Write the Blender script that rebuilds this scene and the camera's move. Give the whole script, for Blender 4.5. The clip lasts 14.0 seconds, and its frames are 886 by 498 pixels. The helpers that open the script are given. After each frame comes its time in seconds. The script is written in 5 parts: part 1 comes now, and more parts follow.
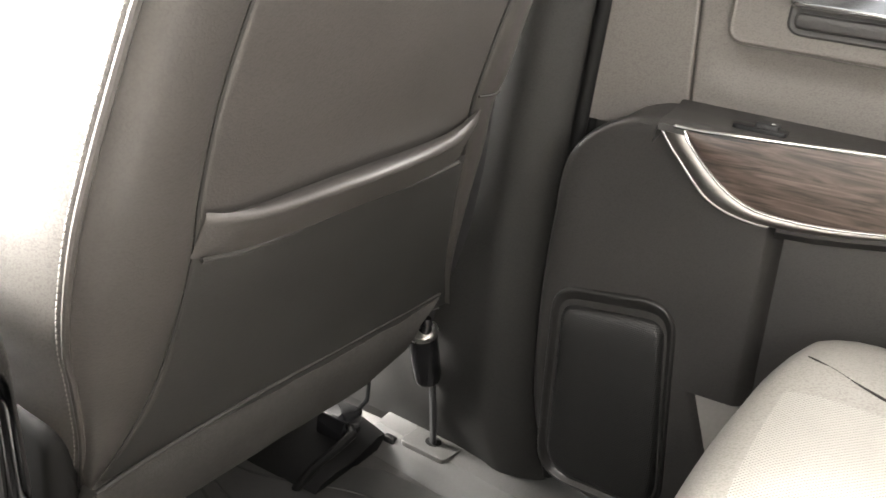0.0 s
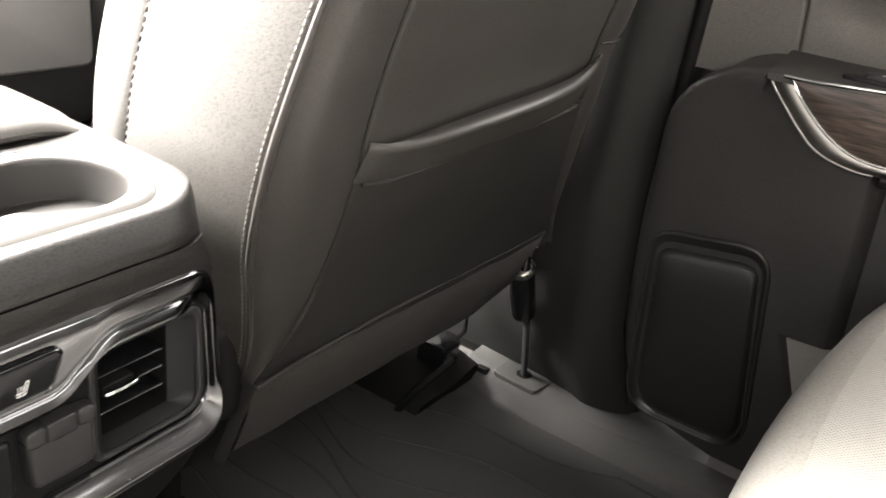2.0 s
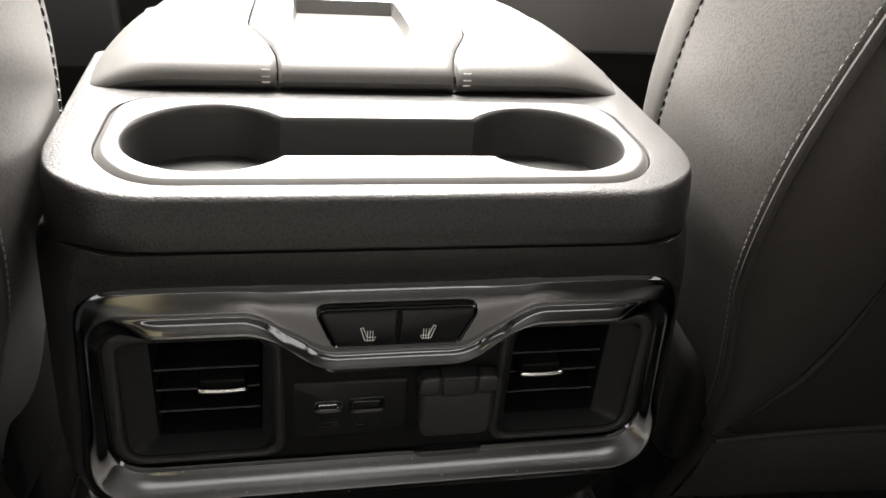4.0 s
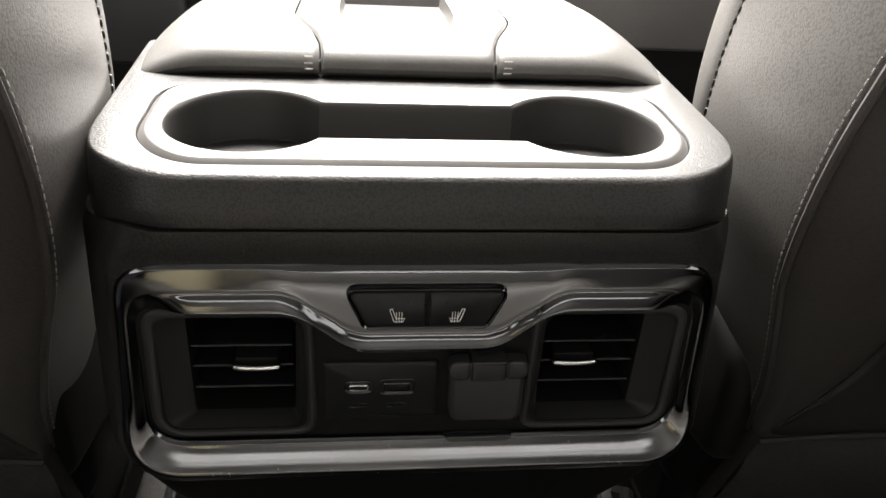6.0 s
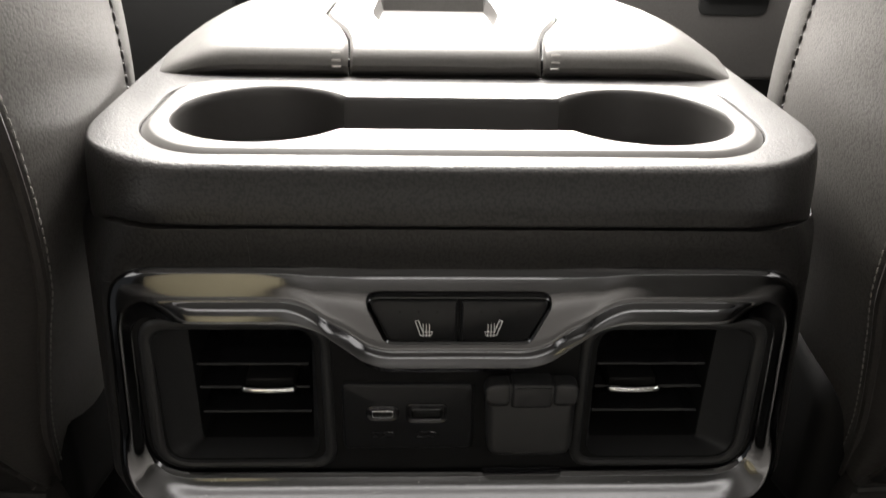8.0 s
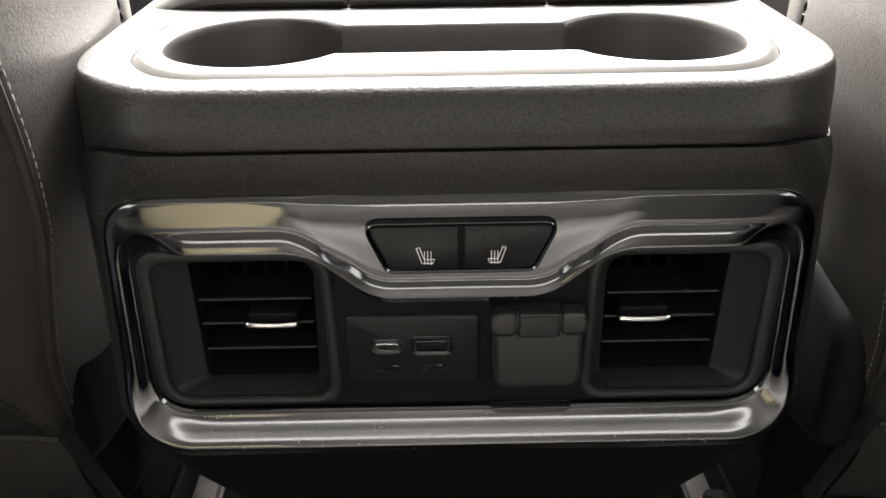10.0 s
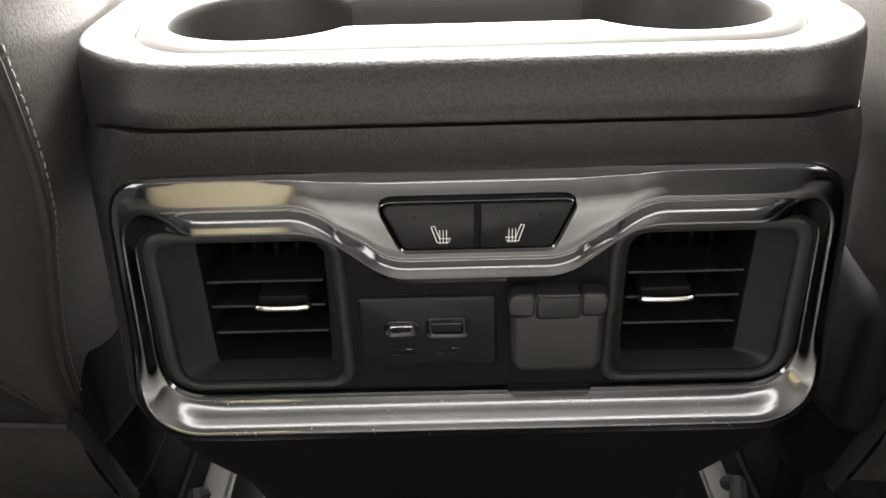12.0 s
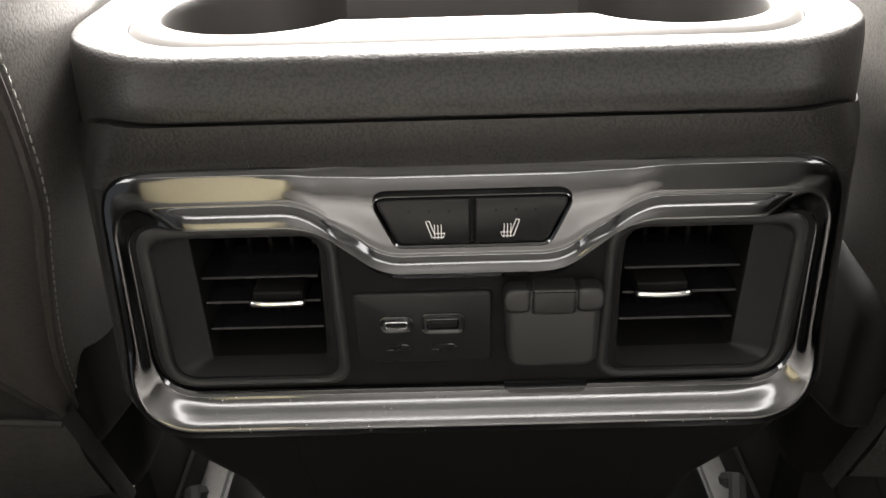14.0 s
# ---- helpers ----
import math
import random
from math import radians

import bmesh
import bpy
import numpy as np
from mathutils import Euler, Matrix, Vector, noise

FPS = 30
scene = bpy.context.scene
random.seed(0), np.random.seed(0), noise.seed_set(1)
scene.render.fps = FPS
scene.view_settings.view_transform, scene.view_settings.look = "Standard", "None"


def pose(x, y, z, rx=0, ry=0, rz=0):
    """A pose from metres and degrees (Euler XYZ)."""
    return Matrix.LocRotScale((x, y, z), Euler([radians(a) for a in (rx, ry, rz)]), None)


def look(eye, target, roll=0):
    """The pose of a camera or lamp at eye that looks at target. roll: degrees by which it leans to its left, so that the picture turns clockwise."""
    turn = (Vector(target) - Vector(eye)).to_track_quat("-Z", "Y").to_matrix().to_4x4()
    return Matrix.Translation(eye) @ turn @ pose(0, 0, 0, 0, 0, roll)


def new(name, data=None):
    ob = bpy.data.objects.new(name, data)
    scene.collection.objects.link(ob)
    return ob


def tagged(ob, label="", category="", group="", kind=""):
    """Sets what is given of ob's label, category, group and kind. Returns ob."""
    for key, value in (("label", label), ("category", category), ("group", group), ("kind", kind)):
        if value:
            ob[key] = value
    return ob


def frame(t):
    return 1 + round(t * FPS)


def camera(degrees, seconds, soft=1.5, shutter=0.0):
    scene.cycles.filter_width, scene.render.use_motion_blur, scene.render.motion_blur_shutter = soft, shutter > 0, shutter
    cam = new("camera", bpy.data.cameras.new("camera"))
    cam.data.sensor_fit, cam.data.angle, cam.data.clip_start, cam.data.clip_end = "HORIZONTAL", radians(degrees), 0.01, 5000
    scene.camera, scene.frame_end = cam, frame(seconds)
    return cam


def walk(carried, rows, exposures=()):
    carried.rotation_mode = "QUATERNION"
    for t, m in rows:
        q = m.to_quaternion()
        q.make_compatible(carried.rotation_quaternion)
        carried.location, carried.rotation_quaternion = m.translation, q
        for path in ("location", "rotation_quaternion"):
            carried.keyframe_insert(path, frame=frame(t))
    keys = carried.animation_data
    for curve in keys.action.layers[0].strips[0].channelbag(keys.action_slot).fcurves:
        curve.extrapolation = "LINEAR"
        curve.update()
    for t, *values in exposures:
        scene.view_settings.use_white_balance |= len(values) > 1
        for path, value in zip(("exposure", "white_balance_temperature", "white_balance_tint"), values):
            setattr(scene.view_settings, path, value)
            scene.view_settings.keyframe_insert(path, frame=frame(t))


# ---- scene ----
cam = camera(58.0, 14.0, shutter=0.3)
PATH = [
    (0, (-0.077, -0.332, 0.767), (1.597, 0.484, 0.037), 8.1),
    (0.5, (-0.078, -0.34, 0.755), (1.539, 0.582, 0.023), 6.9),
    (1, (-0.086, -0.336, 0.758), (1.524, 0.578, 0.002), 6.3),
    (1.5, (-0.103, -0.333, 0.761), (1.494, 0.575, -0.029), 6.7),
    (2, (-0.151, -0.32, 0.769), (1.406, 0.593, -0.093), 8.3),
    (2.5, (-0.16, -0.289, 0.75), (1.251, 0.773, -0.188), 9.9),
    (3, (-0.121, -0.271, 0.732), (0.91, 1.091, -0.308), 11.5),
    (3.5, (-0.073, -0.273, 0.728), (0.523, 1.341, -0.292), 7.4),
    (3.7, (-0.057, -0.29, 0.734), (0.414, 1.379, -0.262), 6.1),
    (6, (-0.035, -0.301, 0.728), (0.198, 1.413, -0.276), 3.9),
    (6.5, (-0.03, -0.282, 0.702), (0.198, 1.464, -0.247), 1.6),
    (7, (-0.024, -0.267, 0.705), (0.016, 1.528, -0.175), 1.3),
    (7.5, (-0.021, -0.273, 0.701), (0.055, 1.544, -0.13), 0.9),
    (8, (-0.018, -0.271, 0.688), (0.057, 1.515, -0.208), 1.3),
    (8.5, (-0.013, -0.269, 0.677), (0.019, 1.471, -0.309), 0.0),
    (11, (-0.009, -0.271, 0.669), (0.008, 1.483, -0.294), -0.9),
    (11.5, (-0.01, -0.268, 0.667), (0.002, 1.475, -0.314), -1.1),
    (12, (-0.012, -0.263, 0.662), (-0.018, 1.471, -0.334), -1.5),
    (12.5, (-0.012, -0.263, 0.661), (-0.015, 1.47, -0.339), -1.2),
    (13, (-0.012, -0.262, 0.66), (-0.009, 1.478, -0.325), -0.9),
    (13.5, (-0.011, -0.262, 0.661), (-0.016, 1.48, -0.321), -1.2),
    (14, (-0.01, -0.262, 0.66), (-0.017, 1.47, -0.34), -1.6),
]
EXPOSURES = [(0.0, 2.1), (0.5, 1.6), (1.0, 1.45), (1.5, 1.32), (2.0, 1.2), (2.5, 1.0), (3.0, 0.3), (3.5, -0.60), (3.7, -0.70), (6.0, -0.66), (6.5, -0.66), (7.0, -0.95), (7.6, -0.97), (8.0, -0.85), (8.5, 0.02), (11.0, 0.12), (11.5, 0.26), (12.0, 0.52), (12.5, 0.66), (14.0, 0.46)]
walk(cam, [(t, look(eye, target, roll)) for t, eye, target, roll in PATH], EXPOSURES)

# ---- light: daylight-white hall light through the windows, windscreen and open door, plus an added overhead lamp ----
world = bpy.data.worlds.new("hall")
world.use_nodes = True
world.node_tree.nodes["Background"].inputs[0].default_value = (0.95, 0.97, 1.0, 1)
world.node_tree.nodes["Background"].inputs[1].default_value = 0.22
scene.world = world


def area(name, eye, target, wide, high, power, colour=(1, 0.955, 0.900)):
    lamp = bpy.data.lights.new(name, "AREA")
    lamp.shape, lamp.size, lamp.size_y, lamp.energy, lamp.color = "RECTANGLE", wide, high, power, colour
    ob = new(name, lamp)
    ob.matrix_world = look(eye, target)
    return ob


# overhead lamp added to brighten upward faces; no sunroof is known here
area("added_overhead_light", (-0.06, 0.63, 1.325), (-0.06, 0.63, 0.5), 0.60, 0.42, 192)
area("windscreen_light", (0.1, 1.42, 1.12), (0.0, 0.2, 0.55), 1.0, 0.55, 155)
area("left_front_window_light", (-0.86, 0.46, 1.03), (0.2, 0.25, 0.6), 0.95, 0.38, 17)
area("right_front_window_light", (0.86, 0.46, 1.03), (-0.2, 0.25, 0.6), 0.95, 0.38, 6)
area("left_door_light", (-0.95, -0.45, 1.10), (0.2, -0.2, 0.6), 0.8, 0.40, 5.2)
area("right_rear_window_light", (0.86, -0.5, 1.02), (-0.2, -0.4, 0.6), 0.7, 0.36, 4)
area("rear_window_light", (0, -1.03, 1.05), (0, 0, 0.7), 1.2, 0.24, 7)


# ---- materials ----
def material(name, base, rough=0.5, metal=0.0, grain=0.0, cell=0.002, fine=0.0, vary=0.12, kind="", emit=None, coat=0.0, relief=1.0):
    m = bpy.data.materials.new(name)
    m.use_nodes = True
    t = m.node_tree
    n, l = t.nodes, t.links
    b = n["Principled BSDF"]
    b.inputs["Metallic"].default_value = metal
    b.inputs["Coat Weight"].default_value = coat
    co = n.new("ShaderNodeTexCoord")

    def tex(type_, scale, **more):
        x = n.new(type_)
        x.inputs["Scale"].default_value = scale
        for k, v in more.items():
            x.inputs[k].default_value = v
        l.new(co.outputs["Object"], x.inputs["Vector"])
        return x

    big = tex("ShaderNodeTexNoise", 9.0, Detail=4.0)
    small = tex("ShaderNodeTexNoise", 260.0, Detail=3.0)
    mix = n.new("ShaderNodeMath")
    mix.operation = "MULTIPLY_ADD"
    l.new(small.outputs["Fac"], mix.inputs[0])
    mix.inputs[1].default_value = 0.5
    l.new(big.outputs["Fac"], mix.inputs[2])
    ramp = n.new("ShaderNodeValToRGB")
    ramp.color_ramp.elements[0].position, ramp.color_ramp.elements[1].position = 0.4, 1.0
    ramp.color_ramp.elements[0].color = (*[c * (1 - vary) for c in base], 1)
    ramp.color_ramp.elements[1].color = (*[min(1, c * (1 + vary)) for c in base], 1)
    l.new(mix.outputs[0], ramp.inputs["Fac"])
    colour = ramp.outputs["Color"]
    height = None
    if kind == "wood":
        mp = n.new("ShaderNodeMapping")
        mp.inputs["Scale"].default_value = (24, 8, 85)
        l.new(co.outputs["Object"], mp.inputs["Vector"])
        w = n.new("ShaderNodeTexNoise")
        w.inputs["Scale"].default_value, w.inputs["Detail"].default_value, w.inputs["Distortion"].default_value = 1.3, 9.0, 2.2
        l.new(mp.outputs[0], w.inputs["Vector"])
        r = n.new("ShaderNodeValToRGB")
        e = r.color_ramp.elements
        e[0].position, e[0].color = 0.34, (0.030, 0.022, 0.018, 1)
        e[1].position, e[1].color = 0.68, (0.125, 0.095, 0.080, 1)
        mid = e.new(0.5)
        mid.color = (0.070, 0.052, 0.044, 1)
        l.new(w.outputs["Fac"], r.inputs["Fac"])
        colour, height = r.outputs["Color"], w.outputs["Fac"]
    if kind == "perforated":
        flat = n.new("ShaderNodeMapping")
        flat.inputs["Rotation"].default_value = (0, 0, radians(45))
        flat.inputs["Scale"].default_value = (1, 1, 0)
        l.new(co.outputs["Object"], flat.inputs["Vector"])
        v = tex("ShaderNodeTexVoronoi", 1 / cell, Randomness=0.0)
        l.new(flat.outputs[0], v.inputs["Vector"])
        r = n.new("ShaderNodeValToRGB")
        r.color_ramp.elements[0].position, r.color_ramp.elements[1].position = 0.22, 0.34
        l.new(v.outputs["Distance"], r.inputs["Fac"])
        mult = n.new("ShaderNodeMix")
        mult.data_type, mult.blend_type = "RGBA", "MULTIPLY"
        mult.inputs["Factor"].default_value = 0.45
        l.new(colour, mult.inputs["A"])
        l.new(r.outputs["Color"], mult.inputs["B"])
        colour, height = mult.outputs["Result"], r.outputs["Color"]
    if kind == "mesh":
        flat = n.new("ShaderNodeMapping")
        flat.inputs["Scale"].default_value = (0, 1, 1)
        l.new(co.outputs["Object"], flat.inputs["Vector"])
        v = tex("ShaderNodeTexVoronoi", 1 / cell, Randomness=0.0)
        l.new(flat.outputs[0], v.inputs["Vector"])
        height = v.outputs["Distance"]
    l.new(colour, b.inputs["Base Color"])
    ro = n.new("ShaderNodeMapRange")
    ro.inputs["To Min"].default_value, ro.inputs["To Max"].default_value = max(0.02, rough - 0.07), min(1, rough + 0.07)
    l.new(big.outputs["Fac"], ro.inputs["Value"])
    l.new(ro.outputs[0], b.inputs["Roughness"])
    if grain and height is None:
        warp = tex("ShaderNodeTexNoise", 0.5 / cell, Detail=2.0)
        sc = n.new("ShaderNodeVectorMath")
        sc.operation = "SCALE"
        sc.inputs["Scale"].default_value = cell * 1.2
        l.new(warp.outputs["Color"], sc.inputs[0])
        vadd = n.new("ShaderNodeVectorMath")
        vadd.operation = "ADD"
        l.new(co.outputs["Object"], vadd.inputs[0])
        l.new(sc.outputs[0], vadd.inputs[1])
        v = n.new("ShaderNodeTexVoronoi")
        v.feature = "SMOOTH_F1"
        v.inputs["Smoothness"].default_value = 0.25
        v.inputs["Scale"].default_value = 1 / cell
        l.new(vadd.outputs[0], v.inputs["Vector"])
        pebble = n.new("ShaderNodeMapRange")
        pebble.interpolation_type = "SMOOTHSTEP"
        pebble.inputs["From Min"].default_value, pebble.inputs["From Max"].default_value = 0.80, 0.36
        l.new(v.outputs["Distance"], pebble.inputs["Value"])
        height = pebble.outputs[0]
        # creases between pebbles darkened in the base colour for their fine occlusion
        tone = n.new("ShaderNodeMapRange")
        tone.inputs["To Min"].default_value, tone.inputs["To Max"].default_value = (1.0 - 0.85 * grain, 1.0 + 0.15 * grain)
        l.new(height, tone.inputs["Value"])
        crease_shade = n.new("ShaderNodeVectorMath")
        crease_shade.operation = "SCALE"
        l.new(colour, crease_shade.inputs[0])
        l.new(tone.outputs[0], crease_shade.inputs["Scale"])
        colour = crease_shade.outputs[0]
        l.new(colour, b.inputs["Base Color"])
    if fine and height is None:
        f = tex("ShaderNodeTexNoise", 1 / cell, Detail=4.0)
        height = f.outputs["Fac"]
    if height is not None:
        bump = n.new("ShaderNodeBump")
        bump.inputs["Strength"].default_value = relief * (grain or fine or 0.3)
        bump.inputs["Distance"].default_value = cell * 0.35
        if grain and kind == "":
            bump.inputs["Distance"].default_value = cell * 0.17
        l.new(height, bump.inputs["Height"])
        l.new(bump.outputs[0], b.inputs["Normal"])
    if emit:
        b.inputs["Emission Color"].default_value = (*emit[:3], 1)
        b.inputs["Emission Strength"].default_value = emit[3]
    return m


PLASTIC = material("grained_plastic", (0.0138, 0.0128, 0.0123), 0.42, grain=0.8, cell=0.0012, relief=0.42)
PLASTIC.node_tree.nodes["Principled BSDF"].inputs["Specular IOR Level"].default_value = 0.42
LIDP = material("lid_vinyl", (0.075, 0.072, 0.069), 0.42, grain=0.12, cell=0.0011)
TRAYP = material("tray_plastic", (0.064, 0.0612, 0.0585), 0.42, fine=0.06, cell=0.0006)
# tray plastic at about half tone, for the shade down in the wells
TRAYP_SHADED = material("shaded_tray_plastic", (0.034, 0.0325, 0.0312), 0.36, fine=0.08, cell=0.0006)
SMOOTH = material("smooth_black_plastic", (0.0095, 0.0098, 0.0105), 0.36, fine=0.08, cell=0.0008)
PANEL = material("panel_plastic", (0.0095, 0.0098, 0.0105), 0.30, fine=0.06, cell=0.0008)
PANEL.node_tree.nodes["Principled BSDF"].inputs["Specular IOR Level"].default_value = 0.2
SOFT = material("soft_grey_plastic", (0.0178, 0.0181, 0.0188), 0.45, fine=0.12, cell=0.0007)
COVER = material("outlet_rubber", (0.019, 0.0191, 0.0195), 0.38, fine=0.12, cell=0.0007)
FASCIA = material("fascia_plastic", (0.0062, 0.0063, 0.0066), 0.55, fine=0.15, cell=0.0008)
for mat, level in ((FASCIA, 0.09), (SMOOTH, 0.16), (SOFT, 0.26), (COVER, 0.42)):
    mat.node_tree.nodes["Principled BSDF"].inputs["Specular IOR Level"].default_value = level
# near-black tone puts the shade under the trim into the skirt's colour
SKIRT = material("shaded_skirt_plastic", (0.0045, 0.0045, 0.0046), 0.75, fine=0.2, cell=0.0009)
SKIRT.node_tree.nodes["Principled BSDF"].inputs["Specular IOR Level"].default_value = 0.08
BLACK = material("matt_black", (0.008, 0.008, 0.008), 0.6)
# specular cut so duct walls look as dark as if in deep shade
BLACK.node_tree.nodes["Principled BSDF"].inputs["Specular IOR Level"].default_value = 0.12
POLISH = material("polished_steel", (0.80, 0.79, 0.77), 0.26, 1.0, vary=0.04)
GLOSSB = material("gloss_black", (0.010, 0.010, 0.011), 0.16)
CHROME = material("dark_chrome", (0.108, 0.109, 0.113), 0.105, 1.0, vary=0.05)
BRIGHT = material("bright_chrome", (0.72, 0.72, 0.72), 0.12, 1.0, vary=0.03)
SATIN = material("satin_chrome", (0.42, 0.41, 0.40), 0.30, 1.0, vary=0.05)
BAND = material("satin_dark_band", (0.38, 0.36, 0.34), 0.38, 1.0, vary=0.06)
STEEL = material("bare_steel", (0.35, 0.34, 0.33), 0.35, 1.0)
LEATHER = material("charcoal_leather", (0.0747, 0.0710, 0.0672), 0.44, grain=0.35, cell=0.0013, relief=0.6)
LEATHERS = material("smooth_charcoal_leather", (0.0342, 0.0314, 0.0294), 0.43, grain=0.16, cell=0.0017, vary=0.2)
LEATHERS.node_tree.nodes["Principled BSDF"].inputs["Specular IOR Level"].default_value = 0.42
HEMR = material("stretched_leather", (0.036, 0.0330, 0.0310), 0.40, grain=0.14, cell=0.0017)
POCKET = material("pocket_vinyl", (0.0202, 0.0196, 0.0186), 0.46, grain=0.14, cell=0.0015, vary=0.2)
POCKET.node_tree.nodes["Principled BSDF"].inputs["Specular IOR Level"].default_value = 0.35
PERF = material("perforated_leather", (0.29, 0.278, 0.26), 0.5, grain=0.5, cell=0.0024, kind="perforated")
CUSH = material("grey_leather", (0.2295, 0.2196, 0.2052), 0.47, grain=0.25, cell=0.0016)
BACKR = material("backrest_leather", (0.1157, 0.1113, 0.1041), 0.5, grain=0.25, cell=0.0016)
SEAMT = material("dark_seam_shade", (0.012, 0.011, 0.010), 0.8)
THREAD = material("grey_thread", (0.27, 0.26, 0.245), 0.7)
FELT = material("grey_felt", (0.031, 0.0298, 0.0285), 0.95, fine=0.9, cell=0.0016, vary=0.35)
FELT.node_tree.nodes["Principled BSDF"].inputs["Specular IOR Level"].default_value = 0.08
CARPET = material("black_carpet", (0.062, 0.060, 0.058), 0.95, fine=0.9, cell=0.0022, vary=0.3)
RUBBER = material("rubber_mat", (0.060, 0.0595, 0.058), 0.6, fine=0.25, cell=0.0012)
GROOVE_SHADE = material("groove_shade_rubber", (0.026, 0.026, 0.0255), 0.7)
DOORP = material("door_plastic", (0.0312, 0.0297, 0.0285), 0.44, grain=0.25, cell=0.0015)
DOORU = material("upper_door_plastic", (0.1074, 0.0983, 0.0910), 0.56, grain=0.2, cell=0.0015)
PILLAR = material("pillar_plastic", (0.0223, 0.0219, 0.0210), 0.6, grain=0.25, cell=0.0015)
PILLAR.node_tree.nodes["Principled BSDF"].inputs["Specular IOR Level"].default_value = 0.25
SPKR = material("speaker_rim_plastic", (0.022, 0.0214, 0.0206), 0.30, grain=0.12, cell=0.0015)
GRILLE = material("speaker_mesh", (0.016, 0.0158, 0.0155), 0.32, grain=0.8, cell=0.0022, kind="mesh")
WOOD = material("open_pore_wood", (0.1, 0.07, 0.05), 0.36, grain=0.25, cell=0.002, kind="wood")
PALE = material("pale_grey_plastic", (0.22, 0.21, 0.20), 0.5, fine=0.1, cell=0.001)
RUBBER.node_tree.nodes["Principled BSDF"].inputs["Specular IOR Level"].default_value = 0.2
SILL = material("grey_sill_plastic", (0.0662, 0.0653, 0.0635), 0.5, grain=0.2, cell=0.0014)
HEAD = material("headliner", (0.36, 0.35, 0.335), 0.95, fine=0.5, cell=0.002)
CARD = material("cream_card", (0.62, 0.55, 0.36), 0.7)
WHITE = material("white_print", (0.75, 0.75, 0.74), 0.5)
GREYP = material("grey_print", (0.10, 0.10, 0.10), 0.5)
WEB = material("belt_webbing", (0.018, 0.018, 0.019), 0.6, fine=0.6, cell=0.0012)
ORANGE = material("orange_lamp", (0.8, 0.3, 0.1), 0.4, emit=(1.0, 0.25, 0.05, 1.6))
RED = material("red_lamp", (0.8, 0.05, 0.05), 0.4, emit=(1.0, 0.06, 0.08, 0.9))
GREEN = material("green_lamp", (0.05, 0.6, 0.25), 0.4, emit=(0.05, 1.0, 0.35, 1.2))


# ---- mesh helpers ----
def thing(name, label, category, group="", kind="", at=(0, 0, 0)):
    ob = new(name)
    ob.empty_display_size = 0.05
    ob.location = at
    return tagged(ob, label, category, group, kind)


def part(name, bm, mat, parent=None, label="", sharp=38):
    bmesh.ops.remove_doubles(bm, verts=bm.verts, dist=1e-6)
    me = bpy.data.meshes.new(name)
    for f in bm.faces:
        f.smooth = True
    bm.to_mesh(me)
    bm.free()
    me.materials.append(mat)
    me.set_sharp_from_angle(angle=radians(sharp))
    ob = new(name, me)
    if parent is not None:
        ob.parent = parent
        top = parent
        base = Vector((0, 0, 0))
        while top is not None:
            base += top.location
            top = top.parent
        ob.location = -base if parent.parent is None else Vector((0, 0, 0))
    if label:
        tagged(ob, label)
    return ob


def structure(name, bm, mat, label, category, sharp=38):
    return tagged(part(name, bm, mat, None, "", sharp), label, category, "", "structure")


def grid(bm, rows, closed=False):
    """Quads over rows of points."""
    vs = [[bm.verts.new(p) for p in row] for row in rows]
    k = len(vs[0])
    for a, b in zip(vs, vs[1:]):
        for i in range(k if closed else k - 1):
            j = (i + 1) % k
            bm.faces.new((a[i], a[j], b[j], b[i]))
    return vs


def outward(bm):
    bmesh.ops.recalc_face_normals(bm, faces=bm.faces)
    return bm


def face_to(bm, want):
    """Turn an open sheet so that its faces look along want."""
    bm.normal_update()
    want = Vector(want)
    if sum(f.normal.dot(want) * f.calc_area() for f in bm.faces) < 0:
        bmesh.ops.reverse_faces(bm, faces=bm.faces)
    return bm


def rpoly(pts, radii, seg=6):
    """A polygon with rounded corners; every corner gives seg + 1 points."""
    out, k = [], len(pts)
    for i in range(k):
        p, a, b = Vector(pts[i]), Vector(pts[i - 1]), Vector(pts[(i + 1) % k])
        r = radii[i] if isinstance(radii, (list, tuple)) else radii
        u, v = (a - p), (b - p)
        lu, lv = u.length, v.length
        u, v = u / lu, v / lv
        turn = math.acos(max(-1, min(1, u.dot(v))))
        cut = min(r / max(1e-6, math.tan(turn / 2)), 0.48 * lu, 0.48 * lv) if turn < 3.12 else 0.2 * min(lu, lv)
        s, e = p + u * cut, p + v * cut
        for j in range(seg + 1):
            t = j / seg
            out.append(tuple((1 - t) ** 2 * s + 2 * t * (1 - t) * p + t * t * e))
    return out


def inset(pts, d):
    k, out = len(pts), []
    area2 = sum(pts[i][0] * pts[(i + 1) % k][1] - pts[(i + 1) % k][0] * pts[i][1] for i in range(k))
    s = 1 if area2 > 0 else -1
    for i in range(k):
        a, b = Vector(pts[i - 1]), Vector(pts[(i + 1) % k])
        t = (b - a).normalized()
        out.append((pts[i][0] - s * t.y * d, pts[i][1] + s * t.x * d))
    return out


def on_face(u, v, d):
    return (u, d, v)


def on_top(u, v, d):
    return (u, v, d)


def on_side(u, v, d):
    return (d, u, v)


